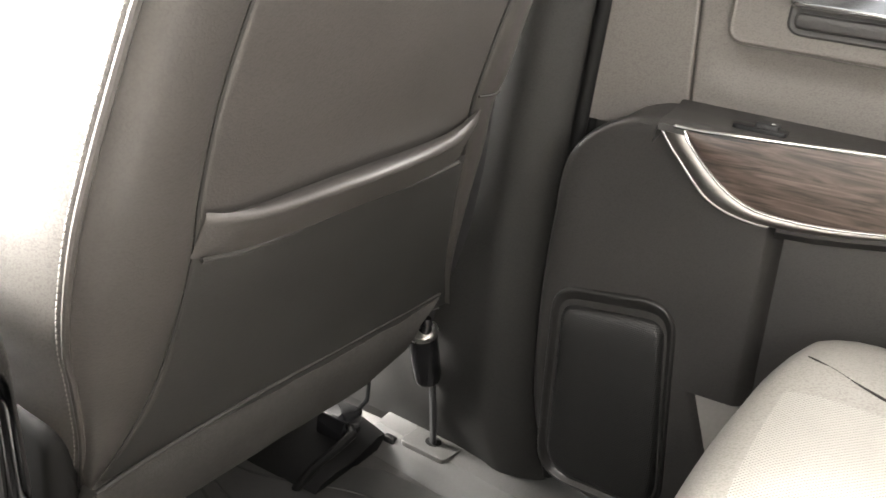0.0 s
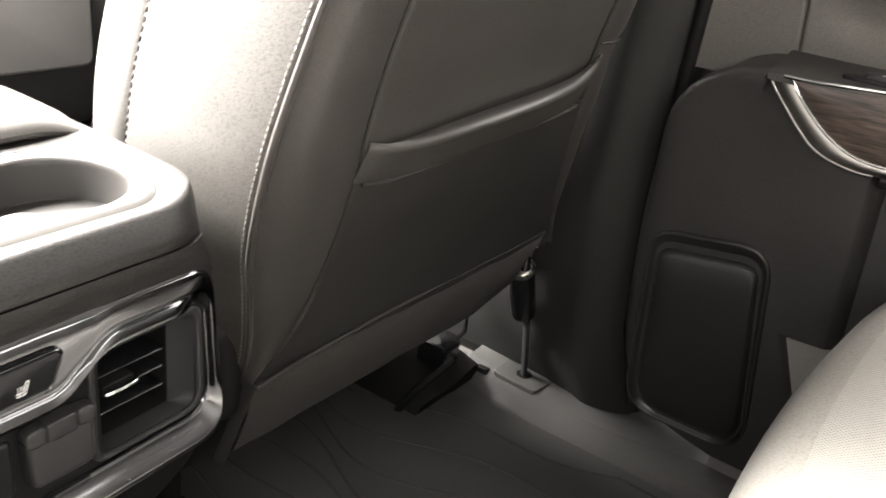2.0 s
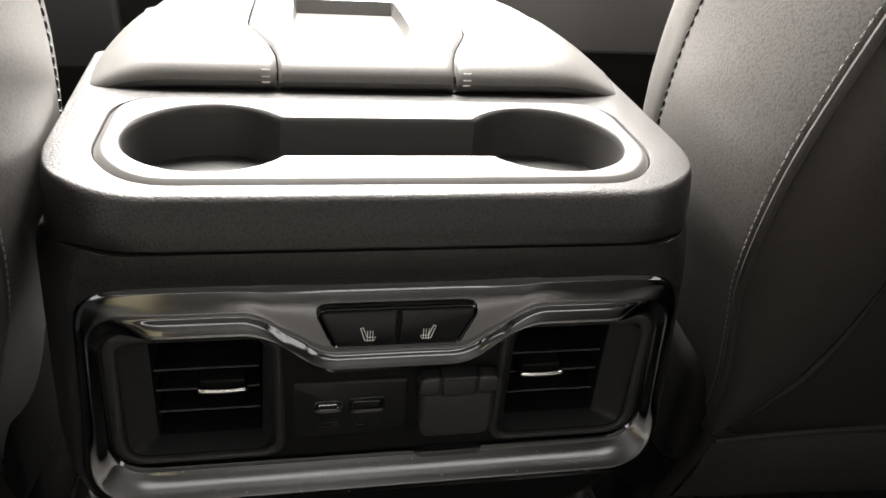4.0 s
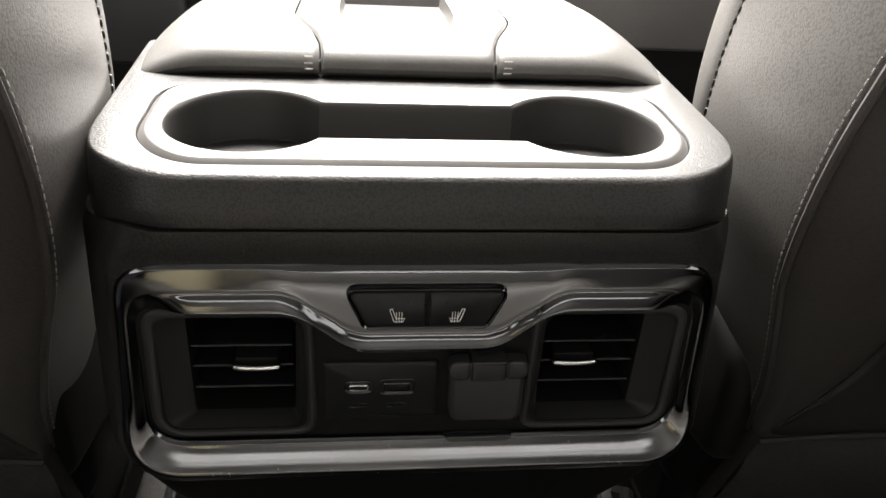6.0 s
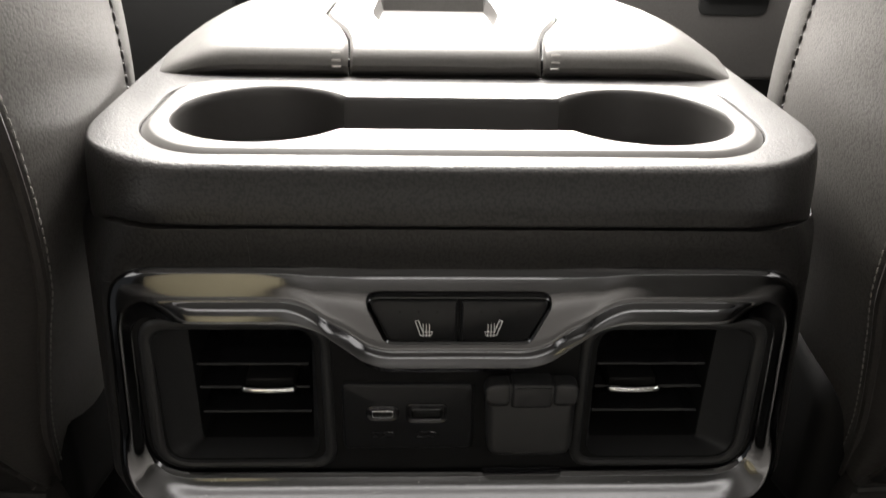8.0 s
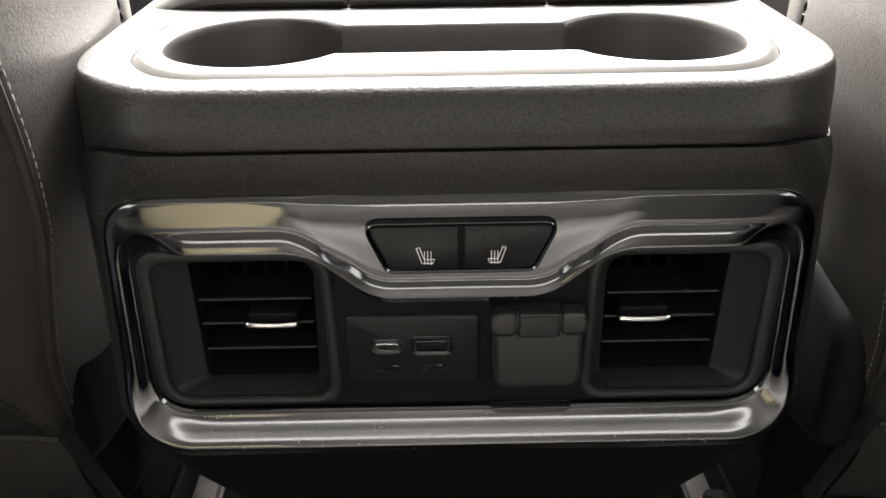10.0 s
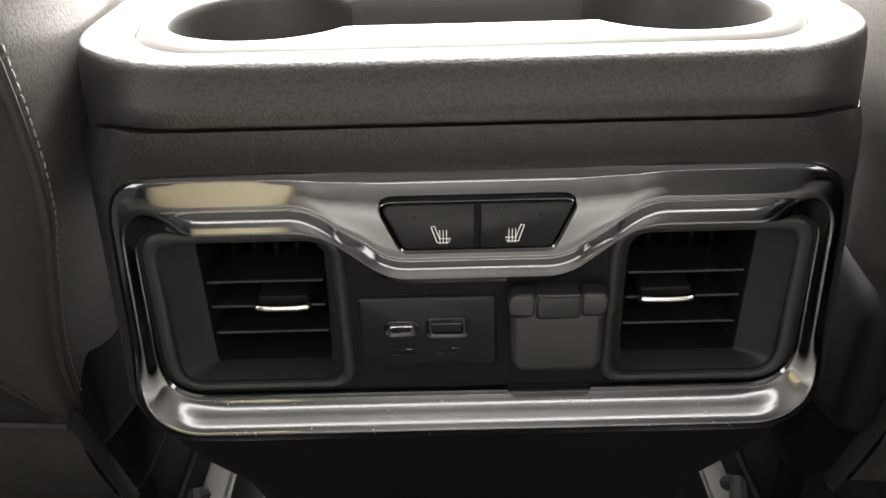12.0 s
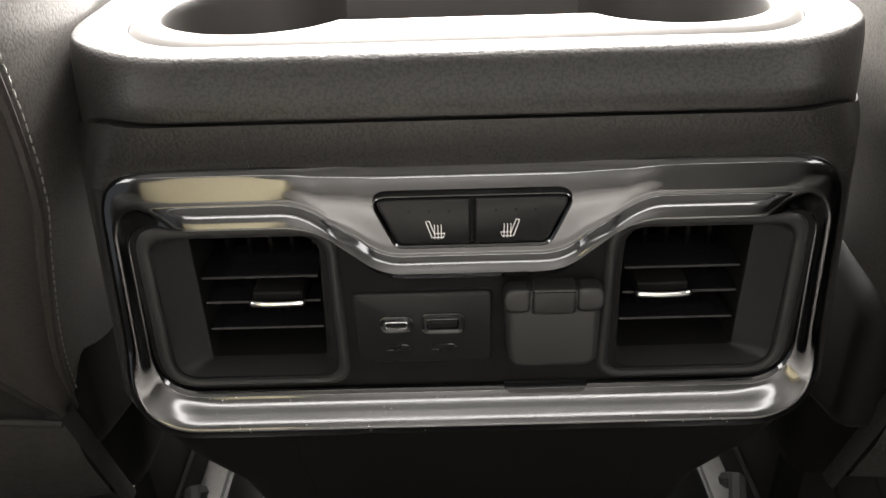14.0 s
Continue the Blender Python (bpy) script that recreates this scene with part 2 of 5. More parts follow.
def plate(bm, outline, put, front, back, bevel=0.001, steps=3):
    """A slab with a rounded front edge. front, back: its depths."""
    s = 1 if back > front else -1
    rings = [[put(u, v, back) for u, v in outline]]
    for i in range(steps + 1):
        a = math.pi / 2 * i / steps
        o = inset(outline, bevel * (1 - math.cos(a)))
        rings.append([put(u, v, front + s * bevel * (1 - math.sin(a))) for u, v in o])
    vs = grid(bm, rings, True)
    bm.faces.new(vs[-1])
    bm.faces.new(list(reversed(vs[0])))
    return outward(bm)


def sheet(bm, loops, want):
    """A flat filling between closed loops of 3D points."""
    edges = []
    for loop in loops:
        vs = [bm.verts.new(p) for p in loop]
        edges += [bm.edges.new((vs[i], vs[(i + 1) % len(vs)])) for i in range(len(vs))]
    made = bmesh.ops.triangle_fill(bm, use_beauty=True, use_dissolve=False, edges=edges, normal=want)
    for f in made["geom"]:
        if isinstance(f, bmesh.types.BMFace):
            f.normal_update()
            if f.normal.dot(Vector(want)) < 0:
                f.normal_flip()


def tube(bm, pts, r, seg=8, flat=1.0, cap=True):
    """A round or flattened rod along points; r may be a list."""
    pts = [Vector(p) for p in pts]
    rings, side = [], None
    for i, p in enumerate(pts):
        way = (pts[min(i + 1, len(pts) - 1)] - pts[max(i - 1, 0)]).normalized()
        if side is None:
            side = way.orthogonal().normalized()
        side = (side - way * side.dot(way)).normalized()
        up = way.cross(side)
        q = r[i] if isinstance(r, (list, tuple)) else r
        rings.append([p + q * (math.cos(a) * side + flat * math.sin(a) * up) for a in (2 * math.pi * j / seg for j in range(seg))])
    vs = grid(bm, rings, True)
    if cap:
        bm.faces.new(vs[-1])
        bm.faces.new(list(reversed(vs[0])))
    return outward(bm)


def box(bm, lo, hi, bevel=0.004):
    o = rpoly([(lo[0], lo[1]), (hi[0], lo[1]), (hi[0], hi[1]), (lo[0], hi[1])], bevel, 3)
    rings = []
    for z, d in ((lo[2], bevel), (lo[2] + bevel * 0.3, bevel * 0.3), (lo[2] + bevel, 0), (hi[2] - bevel, 0), (hi[2] - bevel * 0.3, bevel * 0.3), (hi[2], bevel)):
        rings.append([(u, v, z) for u, v in inset(o, d)])
    vs = grid(bm, rings, True)
    bm.faces.new(vs[-1])
    bm.faces.new(list(reversed(vs[0])))
    return outward(bm)


def disc(bm, centre, axis, r0, d0, d1, bevel=0.0006, seg=28, r1=None):
    """A short cylinder along axis ('y', 'z' or 'x') from depth d0 (seen) to d1."""
    o = [(centre[0] + r0 * math.cos(2 * math.pi * j / seg), centre[1] + r0 * math.sin(2 * math.pi * j / seg)) for j in range(seg)]
    return plate(bm, o, {"y": on_face, "z": on_top, "x": on_side}[axis], d0, d1, bevel)


def lerp(x, table):
    """A smooth curve through a short table of (x, value)."""
    xs, ys = [a for a, _ in table], [b for _, b in table]
    if x <= xs[0]:
        return ys[0]
    for i in range(len(xs) - 1):
        if x <= xs[i + 1]:
            h = xs[i + 1] - xs[i]
            t = (x - xs[i]) / h
            m0 = (ys[i + 1] - ys[i - 1]) / (xs[i + 1] - xs[i - 1]) if i else (ys[1] - ys[0]) / h
            m1 = (ys[i + 2] - ys[i]) / (xs[i + 2] - xs[i]) if i + 2 < len(xs) else (ys[-1] - ys[-2]) / h
            return (2 * t ** 3 - 3 * t ** 2 + 1) * ys[i] + (t ** 3 - 2 * t ** 2 + t) * h * m0 + (3 * t ** 2 - 2 * t ** 3) * ys[i + 1] + (t ** 3 - t ** 2) * h * m1
    return ys[-1]


def steps(a, b, k):
    return [a + (b - a) * i / k for i in range(k + 1)]


def stitches(bm, pts, every=0.0052, long=0.0034, r=0.00042, lift=(0, 0, 0)):
    """A row of short threads along points."""
    pts = [Vector(p) + Vector(lift) for p in pts]
    total = 0.0
    for a, b in zip(pts, pts[1:]):
        d = (b - a).length
        way = (b - a).normalized()
        while total < d:
            s = a + way * total
            tube(bm, [s, s + way * long * 0.5, s + way * long], [r * 0.6, r, r * 0.6], 5)
            total += every
        total -= d
    return bm

# ---- cab shell ----
bm = bmesh.new()
box(bm, (-0.95, -1.1, 0.04), (0.95, 1.6, 0.095), 0.003)
structure("floor", bm, CARPET, "black carpeted cab floor under seats and mats", "floor")
# the roof is left open only for the added overhead lamp
bm = bmesh.new()
box(bm, (-0.95, -1.1, 1.30), (0.95, 0.40, 1.34), 0.01)
box(bm, (-0.95, 0.40, 1.30), (-0.38, 0.86, 1.34), 0.01)
box(bm, (0.26, 0.40, 1.30), (0.95, 0.86, 1.34), 0.01)
box(bm, (-0.95, 0.86, 1.30), (0.95, 1.25, 1.34), 0.01)
structure("ceiling", bm, HEAD, "light grey fabric headliner with an opening added for the overhead lamp", "ceiling")
bm = bmesh.new()
box(bm, (-0.95, -1.10, 0.08), (0.95, -1.05, 0.92), 0.006)
box(bm, (-0.95, -1.10, 1.18), (0.95, -1.05, 1.32), 0.006)
structure("wall_rear", bm, HEAD, "grey rear cab wall below and above the rear window", "wall")
bm = bmesh.new()
box(bm, (-0.92, -0.02, 0.08), (-0.80, 1.5, 0.84), 0.006)
box(bm, (-0.92, -1.1, 1.22), (-0.80, 1.4, 1.32), 0.006)
box(bm, (-0.90, -0.10, 0.08), (-0.79, 0.02, 1.30), 0.01)
structure("wall_left", bm, DOORP, "dark left cab side beside the open rear door", "wall")
bm = bmesh.new()
box(bm, (0.80, 0.06, 0.08), (0.92, 1.5, 0.84), 0.006)
box(bm, (0.80, -0.16, 0.08), (0.90, 0.08, 1.30), 0.01)
box(bm, (0.80, -1.1, 1.22), (0.92, 1.4, 1.32), 0.006)
structure("wall_right", bm, DOORP, "dark right cab side under the front window", "wall")
bm = bmesh.new()
box(bm, (-0.95, 1.45, 0.05), (0.95, 1.55, 0.86), 0.006)
structure("wall_front", bm, BLACK, "black firewall behind the dashboard", "wall")

# ---- centre console ----
console = thing("center_console", "dark grained plastic centre console with rear cup holders and vents", "console")


def console_outline(k1, k2, rear, r1=0.022, r2=0.03, front=0.44, turn=0.045):
    """Plan of the console: a flat rear face k1 wide each way, chamfered corners and sides k2 out."""
    return rpoly([(-k2 - 0.003, front), (-k2, turn), (-k1, rear), (k1, rear), (k2, turn), (k2 + 0.003, front)], [0.01, r2, r1, r1, r2, 0.01], 8)


def dip(y):
    """How far the joint under the pad drops as it runs round the corners."""
    t = max(0, min(1, (y - 0.002) / 0.034))
    return 0.011 * t * t * (3 - 2 * t)


# lower body, tapering to the floor, hollow behind the fascia
bm = bmesh.new()
rings = []
for z, k1, k2, r1, rear, deep in ((0.5605, 0.1275, 0.1580, 0.030, -0.0012, 0), (0.556, 0.1300, 0.1598, 0.028, -0.0010, 0), (0.548, 0.1345, 0.1605, 0.024, 0.0006, 0), (0.542, 0.1375, 0.1605, 0.018, 0.0022, 0), (0.5355, 0.1392, 0.1608, 0.012, 0.0030, 0), (0.535, 0.1393, 0.1608, 0.012, 0.0036, 1), (0.47, 0.1458, 0.1640, 0.012, 0.0036, 1), (0.4365, 0.1488, 0.1650, 0.014, 0.0036, 1), (0.436, 0.1488, 0.1650, 0.015, 0.003, 0), (0.424, 0.1440, 0.1610, 0.020, 0.0012, 0), (0.418, 0.142, 0.1595, 0.022, 0.0022, 0), (0.412, 0.139, 0.1570, 0.022, 0.006, 0), (0.39, 0.128, 0.147, 0.022, 0.013, 0), (0.355, 0.112, 0.132, 0.022, 0.030, 0), (0.30, 0.100, 0.119, 0.022, 0.048, 0), (0.20, 0.096, 0.115, 0.022, 0.060, 0), (0.095, 0.096, 0.115, 0.022, 0.062, 0)):
    notch = 0.068 if deep else rear + 0.0002
    w = 0.1265 if deep else 0.08
    base = console_outline(k1, k2, rear, r1, 0.03, 0.44, max(0.045, rear + 0.03))
    out = base[:27] + [(-w, rear), (-w, notch), (w, notch), (w, rear)] + base[27:]
    rings.append([(u, v, z - (dip(v) if z > 0.55 else dip(v) * 0.6 if z > 0.545 else dip(v) * 0.25 if z > 0.541 else 0)) for u, v in out])
vs = grid(bm, rings[:10], True)
bm.faces.new(vs[0])
outward(bm)
part("body", bm, PLASTIC, console)
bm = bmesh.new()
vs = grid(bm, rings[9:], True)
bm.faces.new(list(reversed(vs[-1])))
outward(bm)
part("skirt", bm, SKIRT, console, "plastic skirt below the trim, darkened for the shade there")

bm = bmesh.new()
box(bm, (-0.13, 0.445, 0.095), (0.13, 0.90, 0.47), 0.02)
part("front_body", bm, PLASTIC, console)

bm = bmesh.new()
box(bm, (-0.137, 0.152, 0.548), (0.137, 0.37, 0.584), 0.012)
part("storage_bin", bm, SMOOTH, console, "black storage bin under the lid")

# upper pad round the cup tray
T = 0.5827
pad = console_outline(0.1265, 0.1565, -0.0016, 0.075, 0.085, 0.205, 0.040)
bm = bmesh.new()


def pad_ring(d):
    """The pad's outline drawn in by d at the sloped rear face and by less along the sides."""
    out = []
    for u, v in inset(pad, d * 0.3):
        w = max(0, min(1, (0.040 - v) / 0.036))
        out.append((u, v + 0.7 * d * w * w * (3 - 2 * w)))
    return out


rings = [[(u, v, z - (dip(v) if z < 0.565 else dip(v) * 0.4 if z < 0.573 else 0)) for u, v in pad_ring(d)] for z, d in ((0.5595, 0.008), (0.5616, 0.0006), (0.5628, 0.0), (0.5690, 0.0024), (0.5745, 0.0050), (0.5785, 0.0072), (0.5804, 0.0085), (0.5815, 0.0097), (0.5822, 0.0109), (0.5826, 0.0124), (T, 0.0140))]
grid(bm, rings, True)
inlay = rpoly([(-0.1335, 0.1245), (-0.1335, 0.047), (-0.1120, 0.0180), (0.1120, 0.0180), (0.1335, 0.047), (0.1335, 0.1245)], [0.03, 0.060, 0.052, 0.052, 0.060, 0.03], 8)
outward(bm)
sheet(bm, [[(u, v, T) for u, v in pad_ring(0.0140)], [(u, v, T) for u, v in inlay]], (0, 0, 1))
grid(bm, [[(u, v, T) for u, v in inlay], [(u, v, T - 0.0005) for u, v in inset(inlay, 0.0004)], [(u, v, T - 0.0055) for u, v in inset(inlay, 0.0006)]], True)
part("upper_pad", bm, PLASTIC, console, "", 50)

# cup tray inlay with two cups and the channel between them
CUP, CR, CY, CH = 0.0825, 0.0395, 0.0692, 0.0228
half_angle = math.asin(CH / CR)


def well(grow):
    r, out = CR + grow, []
    for s, a0 in ((1, -math.pi + half_angle), (-1, half_angle)):
        a1 = a0 + 2 * math.pi - 2 * half_angle
        out += [(s * CUP + r * math.cos(a), CY + r * math.sin(a)) for a in steps(a0, a1, 40)]
    return out


TT = T + 0.0016
bm = bmesh.new()
o = inset(inlay, 0.0005)
edge = [(0, T - 0.0055), (0.0001, T - 0.0022), (0.0004, T - 0.0014), (0.0009, T - 0.0008), (0.0034, TT - 0.0004), (0.0040, TT - 0.0001), (0.0050, TT)]
grid(bm, [[(u, v, z) for u, v in inset(o, d)] for d, z in edge], True)
outward(bm)
sheet(bm, [[(u, v, TT) for u, v in inset(o, 0.0050)], [(u, v, TT) for u, v in well(0.0020)]], (0, 0, 1))
tray = part("cup_tray", bm, TRAYP, console, "smooth grey cup tray with a raised rim", 50)
# channel and cups take the darker tray tone as painted shade
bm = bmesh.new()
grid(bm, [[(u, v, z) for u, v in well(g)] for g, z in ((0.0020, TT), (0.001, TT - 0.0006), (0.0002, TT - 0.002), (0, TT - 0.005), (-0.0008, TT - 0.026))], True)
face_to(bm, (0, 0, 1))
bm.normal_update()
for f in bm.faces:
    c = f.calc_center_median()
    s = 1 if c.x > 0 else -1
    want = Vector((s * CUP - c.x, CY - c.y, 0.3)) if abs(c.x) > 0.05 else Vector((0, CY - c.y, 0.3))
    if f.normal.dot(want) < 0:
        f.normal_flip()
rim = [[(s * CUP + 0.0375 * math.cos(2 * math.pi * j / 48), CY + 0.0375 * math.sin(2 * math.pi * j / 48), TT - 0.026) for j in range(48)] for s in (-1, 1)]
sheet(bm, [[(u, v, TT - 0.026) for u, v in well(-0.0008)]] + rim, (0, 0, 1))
part("channel", bm, TRAYP_SHADED, tray)
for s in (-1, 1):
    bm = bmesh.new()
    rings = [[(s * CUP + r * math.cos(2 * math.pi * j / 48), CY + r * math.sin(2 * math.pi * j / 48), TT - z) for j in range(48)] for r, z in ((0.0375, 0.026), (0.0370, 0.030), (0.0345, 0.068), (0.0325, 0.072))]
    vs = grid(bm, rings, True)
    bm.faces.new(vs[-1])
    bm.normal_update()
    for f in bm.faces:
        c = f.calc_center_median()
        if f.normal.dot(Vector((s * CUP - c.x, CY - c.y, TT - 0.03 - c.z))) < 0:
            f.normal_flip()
    part("cup_holder", bm, TRAYP_SHADED, tray, "deep round cup holder well")

# armrest lid: two padded sides and a middle panel with a tray recess
LID = [(0.150, 0.5790), (0.1392, 0.5830), (0.1360, 0.5856), (0.1349, 0.5886), (0.1364, 0.5926), (0.1412, 0.5968), (0.149, 0.6000), (0.16, 0.6025), (0.18, 0.6035), (0.20, 0.6038), (0.24, 0.6028), (0.28, 0.6005), (0.315, 0.5970), (0.345, 0.5920), (0.37, 0.586), (0.383, 0.577), (0.386, 0.55)]


def lid_point(x, y, z, a, b):
    """A point of the lid, rounded off at its sides and at the edges a, b of its piece."""
    t = max(0, min(1, (y - 0.142) / 0.06))
    mid = 0.049 + 0.018 * t * t * (3 - 2 * t)
    k = max(0.0, (abs(x) - 0.100) / 0.042)
    side = 1 if x > 0 else -1
    if abs(x) <= 0.049 + 1e-9 + 0.003:
        wx = x * mid / 0.049
    else:
        wx = side * (mid + (abs(x) - 0.049) * (0.1488 - mid) / 0.093)
    wx *= 1 - 0.05 * max(0, min(1, (y - 0.15) / 0.10))
    wx *= 1 - 0.14 * max(0, (y - 0.22) / 0.165) ** 2.2
    h = max(0, min(1, (z - 0.584) / 0.017))
    z -= (0.008 + 0.006 * h * h * (3 - 2 * h)) * k ** 2.2
    y += 0.003 * k ** 2 if y < 0.25 else -0.032 * k ** 2
    for e in (a, b):
        if abs(e) < 0.12:
            z -= 0.0022 * math.exp(-((x - e) / 0.0012) ** 2)
            y += 0.0015 * math.exp(-((x - e) / 0.0012) ** 2) if y < 0.15 else 0
    return (wx, y, z)


bm = bmesh.new()
box(bm, (-0.125, 0.1480, 0.5835), (0.125, 0.33, 0.5890), 0.002)
part("lid_core", bm, SMOOTH, console)
lid = console
for name, a, b, label in (("armrest_lid", -0.0505, 0.0475, "padded armrest lid with a shallow recess"), ("lid_side_pad", -0.142, -0.0515, ""), ("lid_side_pad", 0.0485, 0.142, "")):
    bm = bmesh.new()
    xs = [a + (b - a) * (0.5 - 0.5 * math.cos(math.pi * i / 26)) for i in range(27)]
    if name == "armrest_lid":
        xs = sorted(xs + [-0.0312, -0.0292, 0.0205, 0.0225])  # recess edges
    rows = []
    ys = steps(0.16, 0.345, 30)
    if name == "armrest_lid":
        ys = sorted(ys + [0.1655, 0.1685, 0.2665, 0.270])
    fine = LID[:7] + [(y, lerp(y, LID[7:])) for y in ys] + LID[14:]
    for y, z in fine:
        row = []
        for x in xs:
            p = lid_point(x, y, z, a, b)
            if name == "armrest_lid" and -0.0302 < x < 0.0215 and 0.167 < y < 0.268:
                p = (p[0], p[1], z - 0.0090)
            row.append(p)
        rows.append(row)
    grid(bm, rows)
    face_to(bm, (0, -0.2, 1))
    made = part(name, bm, LIDP, lid, label, 30)
    if name == "armrest_lid":
        lid = made
for x in (-0.0572, 0.0542):
    bm = bmesh.new()
    for i in range(3):
        z = 0.588 + 0.0035 * i
        y = (0.1345, 0.1335, 0.1345)[i]
        tube(bm, [(x - 0.0022, y, z), (x + 0.0022, y, z)], 0.0006, 6)
    part("lid_stitch", bm, THREAD, lid)

# dark chrome surround
OUT = [(-0.1376, 0.5445), (-0.064, 0.5445), (-0.036, 0.5445), (0.036, 0.5445), (0.064, 0.5445), (0.1376, 0.5445), (0.1460, 0.4228), (-0.1460, 0.4228)]
INN = [(-0.1285, 0.5210), (-0.0575, 0.5210), (-0.0345, 0.4990), (0.0345, 0.4990), (0.0575, 0.5210), (0.1285, 0.5210), (0.1310, 0.4430), (-0.1310, 0.4430)]
outer = rpoly(OUT, [0.022, 0.01, 0.01, 0.01, 0.01, 0.022, 0.030, 0.030], 12)
inner = rpoly(INN, [0.014, 0.030, 0.024, 0.024, 0.030, 0.014, 0.018, 0.018], 12)


TOP = [(0, 0.0035), (0.02, 0.0012), (0.045, -0.0008), (0.09, -0.0019), (0.16, -0.0026), (0.55, -0.0045), (0.60, -0.0045), (0.63, -0.0045), (0.66, -0.0050), (0.71, -0.0060), (0.78, -0.0070), (0.85, -0.0077), (0.92, -0.0081), (0.965, -0.0080), (0.985, -0.0072), (1.0, 0.0030)]
LOW = [(0, 0.0035), (0.02, -0.0035), (0.05, -0.0062), (0.15, -0.0074), (0.27, -0.0084), (0.34, -0.0087), (0.41, -0.0082), (0.60, -0.0053), (0.85, -0.0012), (0.94, 0.0002), (0.98, 0.0012), (1.0, 0.0028)]


SIDE = [(0, 0.0035), (0.03, 0.0006), (0.08, -0.0014), (0.20, -0.0030), (0.45, -0.0040), (0.58, -0.0040), (0.66, -0.0033), (0.85, -0.0008), (0.95, 0.0004), (1.0, 0.0030)]


def ring_depth(s, u, v, wide=0.0235):
    """Depth of the surround: a flat band, a crease and a rounded inner ridge on top, two facets at the sides, a sloped bar with a rounded nose along the bottom."""
    c = max(0.42, 1 - 0.0098 / wide)
    q = s * 0.62 / c if s < c else 0.62 + (s - c) * 0.38 / (1 - c)

    def ease(t):
        t = max(0, min(1, t))
        return t * t * (3 - 2 * t)

    k = ease((0.470 - v) / 0.034)
    j = ease((abs(u) - 0.104) / 0.024)
    wrap = 0.0045 * (max(0, abs(u) - 0.117) / 0.027) ** 1.8
    top = lerp(q, TOP)
    if 0.09 < q < 0.6:
        flat = ease((0.085 - abs(u)) / 0.03)
        top -= flat * 0.0009 * math.sin(math.pi * (q - 0.09) / 0.51) * (1 if q < 0.2 else 1 - (q - 0.2) / 0.4)
    top += (lerp(s, SIDE) - top) * j
    return top + (lerp(s, LOW) - top) * k + wrap + 0.0022 * (v - 0.485) / 0.056


def subdivide(a, b, most):
    """Cut the long runs of two closed outlines, pairwise."""
    c, d = [], []
    for i in range(len(a)):
        j = (i + 1) % len(a)
        k = max(1, math.ceil(math.dist(a[i], a[j]) / most))
        for t in range(k):
            c.append(tuple(Vector(a[i]).lerp(Vector(a[j]), t / k)))
            d.append(tuple(Vector(b[i]).lerp(Vector(b[j]), t / k)))
    return c, d


bm = bmesh.new()
rows = []
ring_o, ring_i = subdivide(outer, inner, 0.004)
for k in steps(0, 1, 56):
    k = 0.5 - 0.5 * math.cos(math.pi * k) if k < 0.12 or k > 0.94 else k
    row = []
    for (a, b), (e, d) in zip(ring_o, ring_i):
        wide = math.hypot(a - e, b - d)
        u, v = a + (e - a) * k, b + (d - b) * k
        row.append((u, ring_depth(k, u, v, wide), v))
    rows.append(row)
grid(bm, rows, True)
face_to(bm, (0, -1, 0))
surround = part("trim_surround", bm, CHROME, console, "dark chrome surround framing vents and switches", 42)

# frayed bright edge along the foot of the surround
bm = bmesh.new()
dice = random.Random(4)
x = -0.116
while x < 0.112:
    d = dice.uniform(0.004, 0.016)
    tube(bm, [(x, -0.0042, 0.42225 + dice.uniform(-0.0002, 0.0002)), (min(x + d, 0.114), -0.0042, 0.42225 + dice.uniform(-0.0002, 0.0002))], dice.uniform(0.0002, 0.0005), 5)
    x += d + dice.uniform(0, 0.003)
part("worn_edge", bm, PALE, surround, "thin pale worn edge")
bm = bmesh.new()
for i in range(46):
    x, z = dice.uniform(-0.115, 0.115), dice.uniform(0.4275, 0.4415)
    s = (z - 0.4228) / 0.0202
    y = ring_depth(s, x, z)
    tube(bm, [(x, y - 0.00012, z), (x + dice.uniform(-0.0005, 0.0005), y - 0.00012, z + dice.uniform(0, 0.0003))], dice.uniform(0.0001, 0.00022), 5)
tagged(part("dust", bm, PALE, surround, "pale dust specks"), kind="stuff")

# black fascia plate behind the surround, with the two vent openings
FY = 0.0018
VENTS = {-1: (-0.1306, -0.0500), 1: (0.0500, 0.1306)}
bm = bmesh.new()
holes = []
for s, (a, b) in VENTS.items():
    holes.append([(u, FY, v) for u, v in rpoly([(a + 0.008, 0.4490), (b - 0.008, 0.4490), (b - 0.008, 0.5150), (a + 0.008, 0.5150)], 0.009, 5)])
sheet(bm, [[(u, FY, v) for u, v in inset(inner, -0.002)]] + holes, (0, -1, 0))
part("fascia", bm, FASCIA, console, "matt black fascia plate")

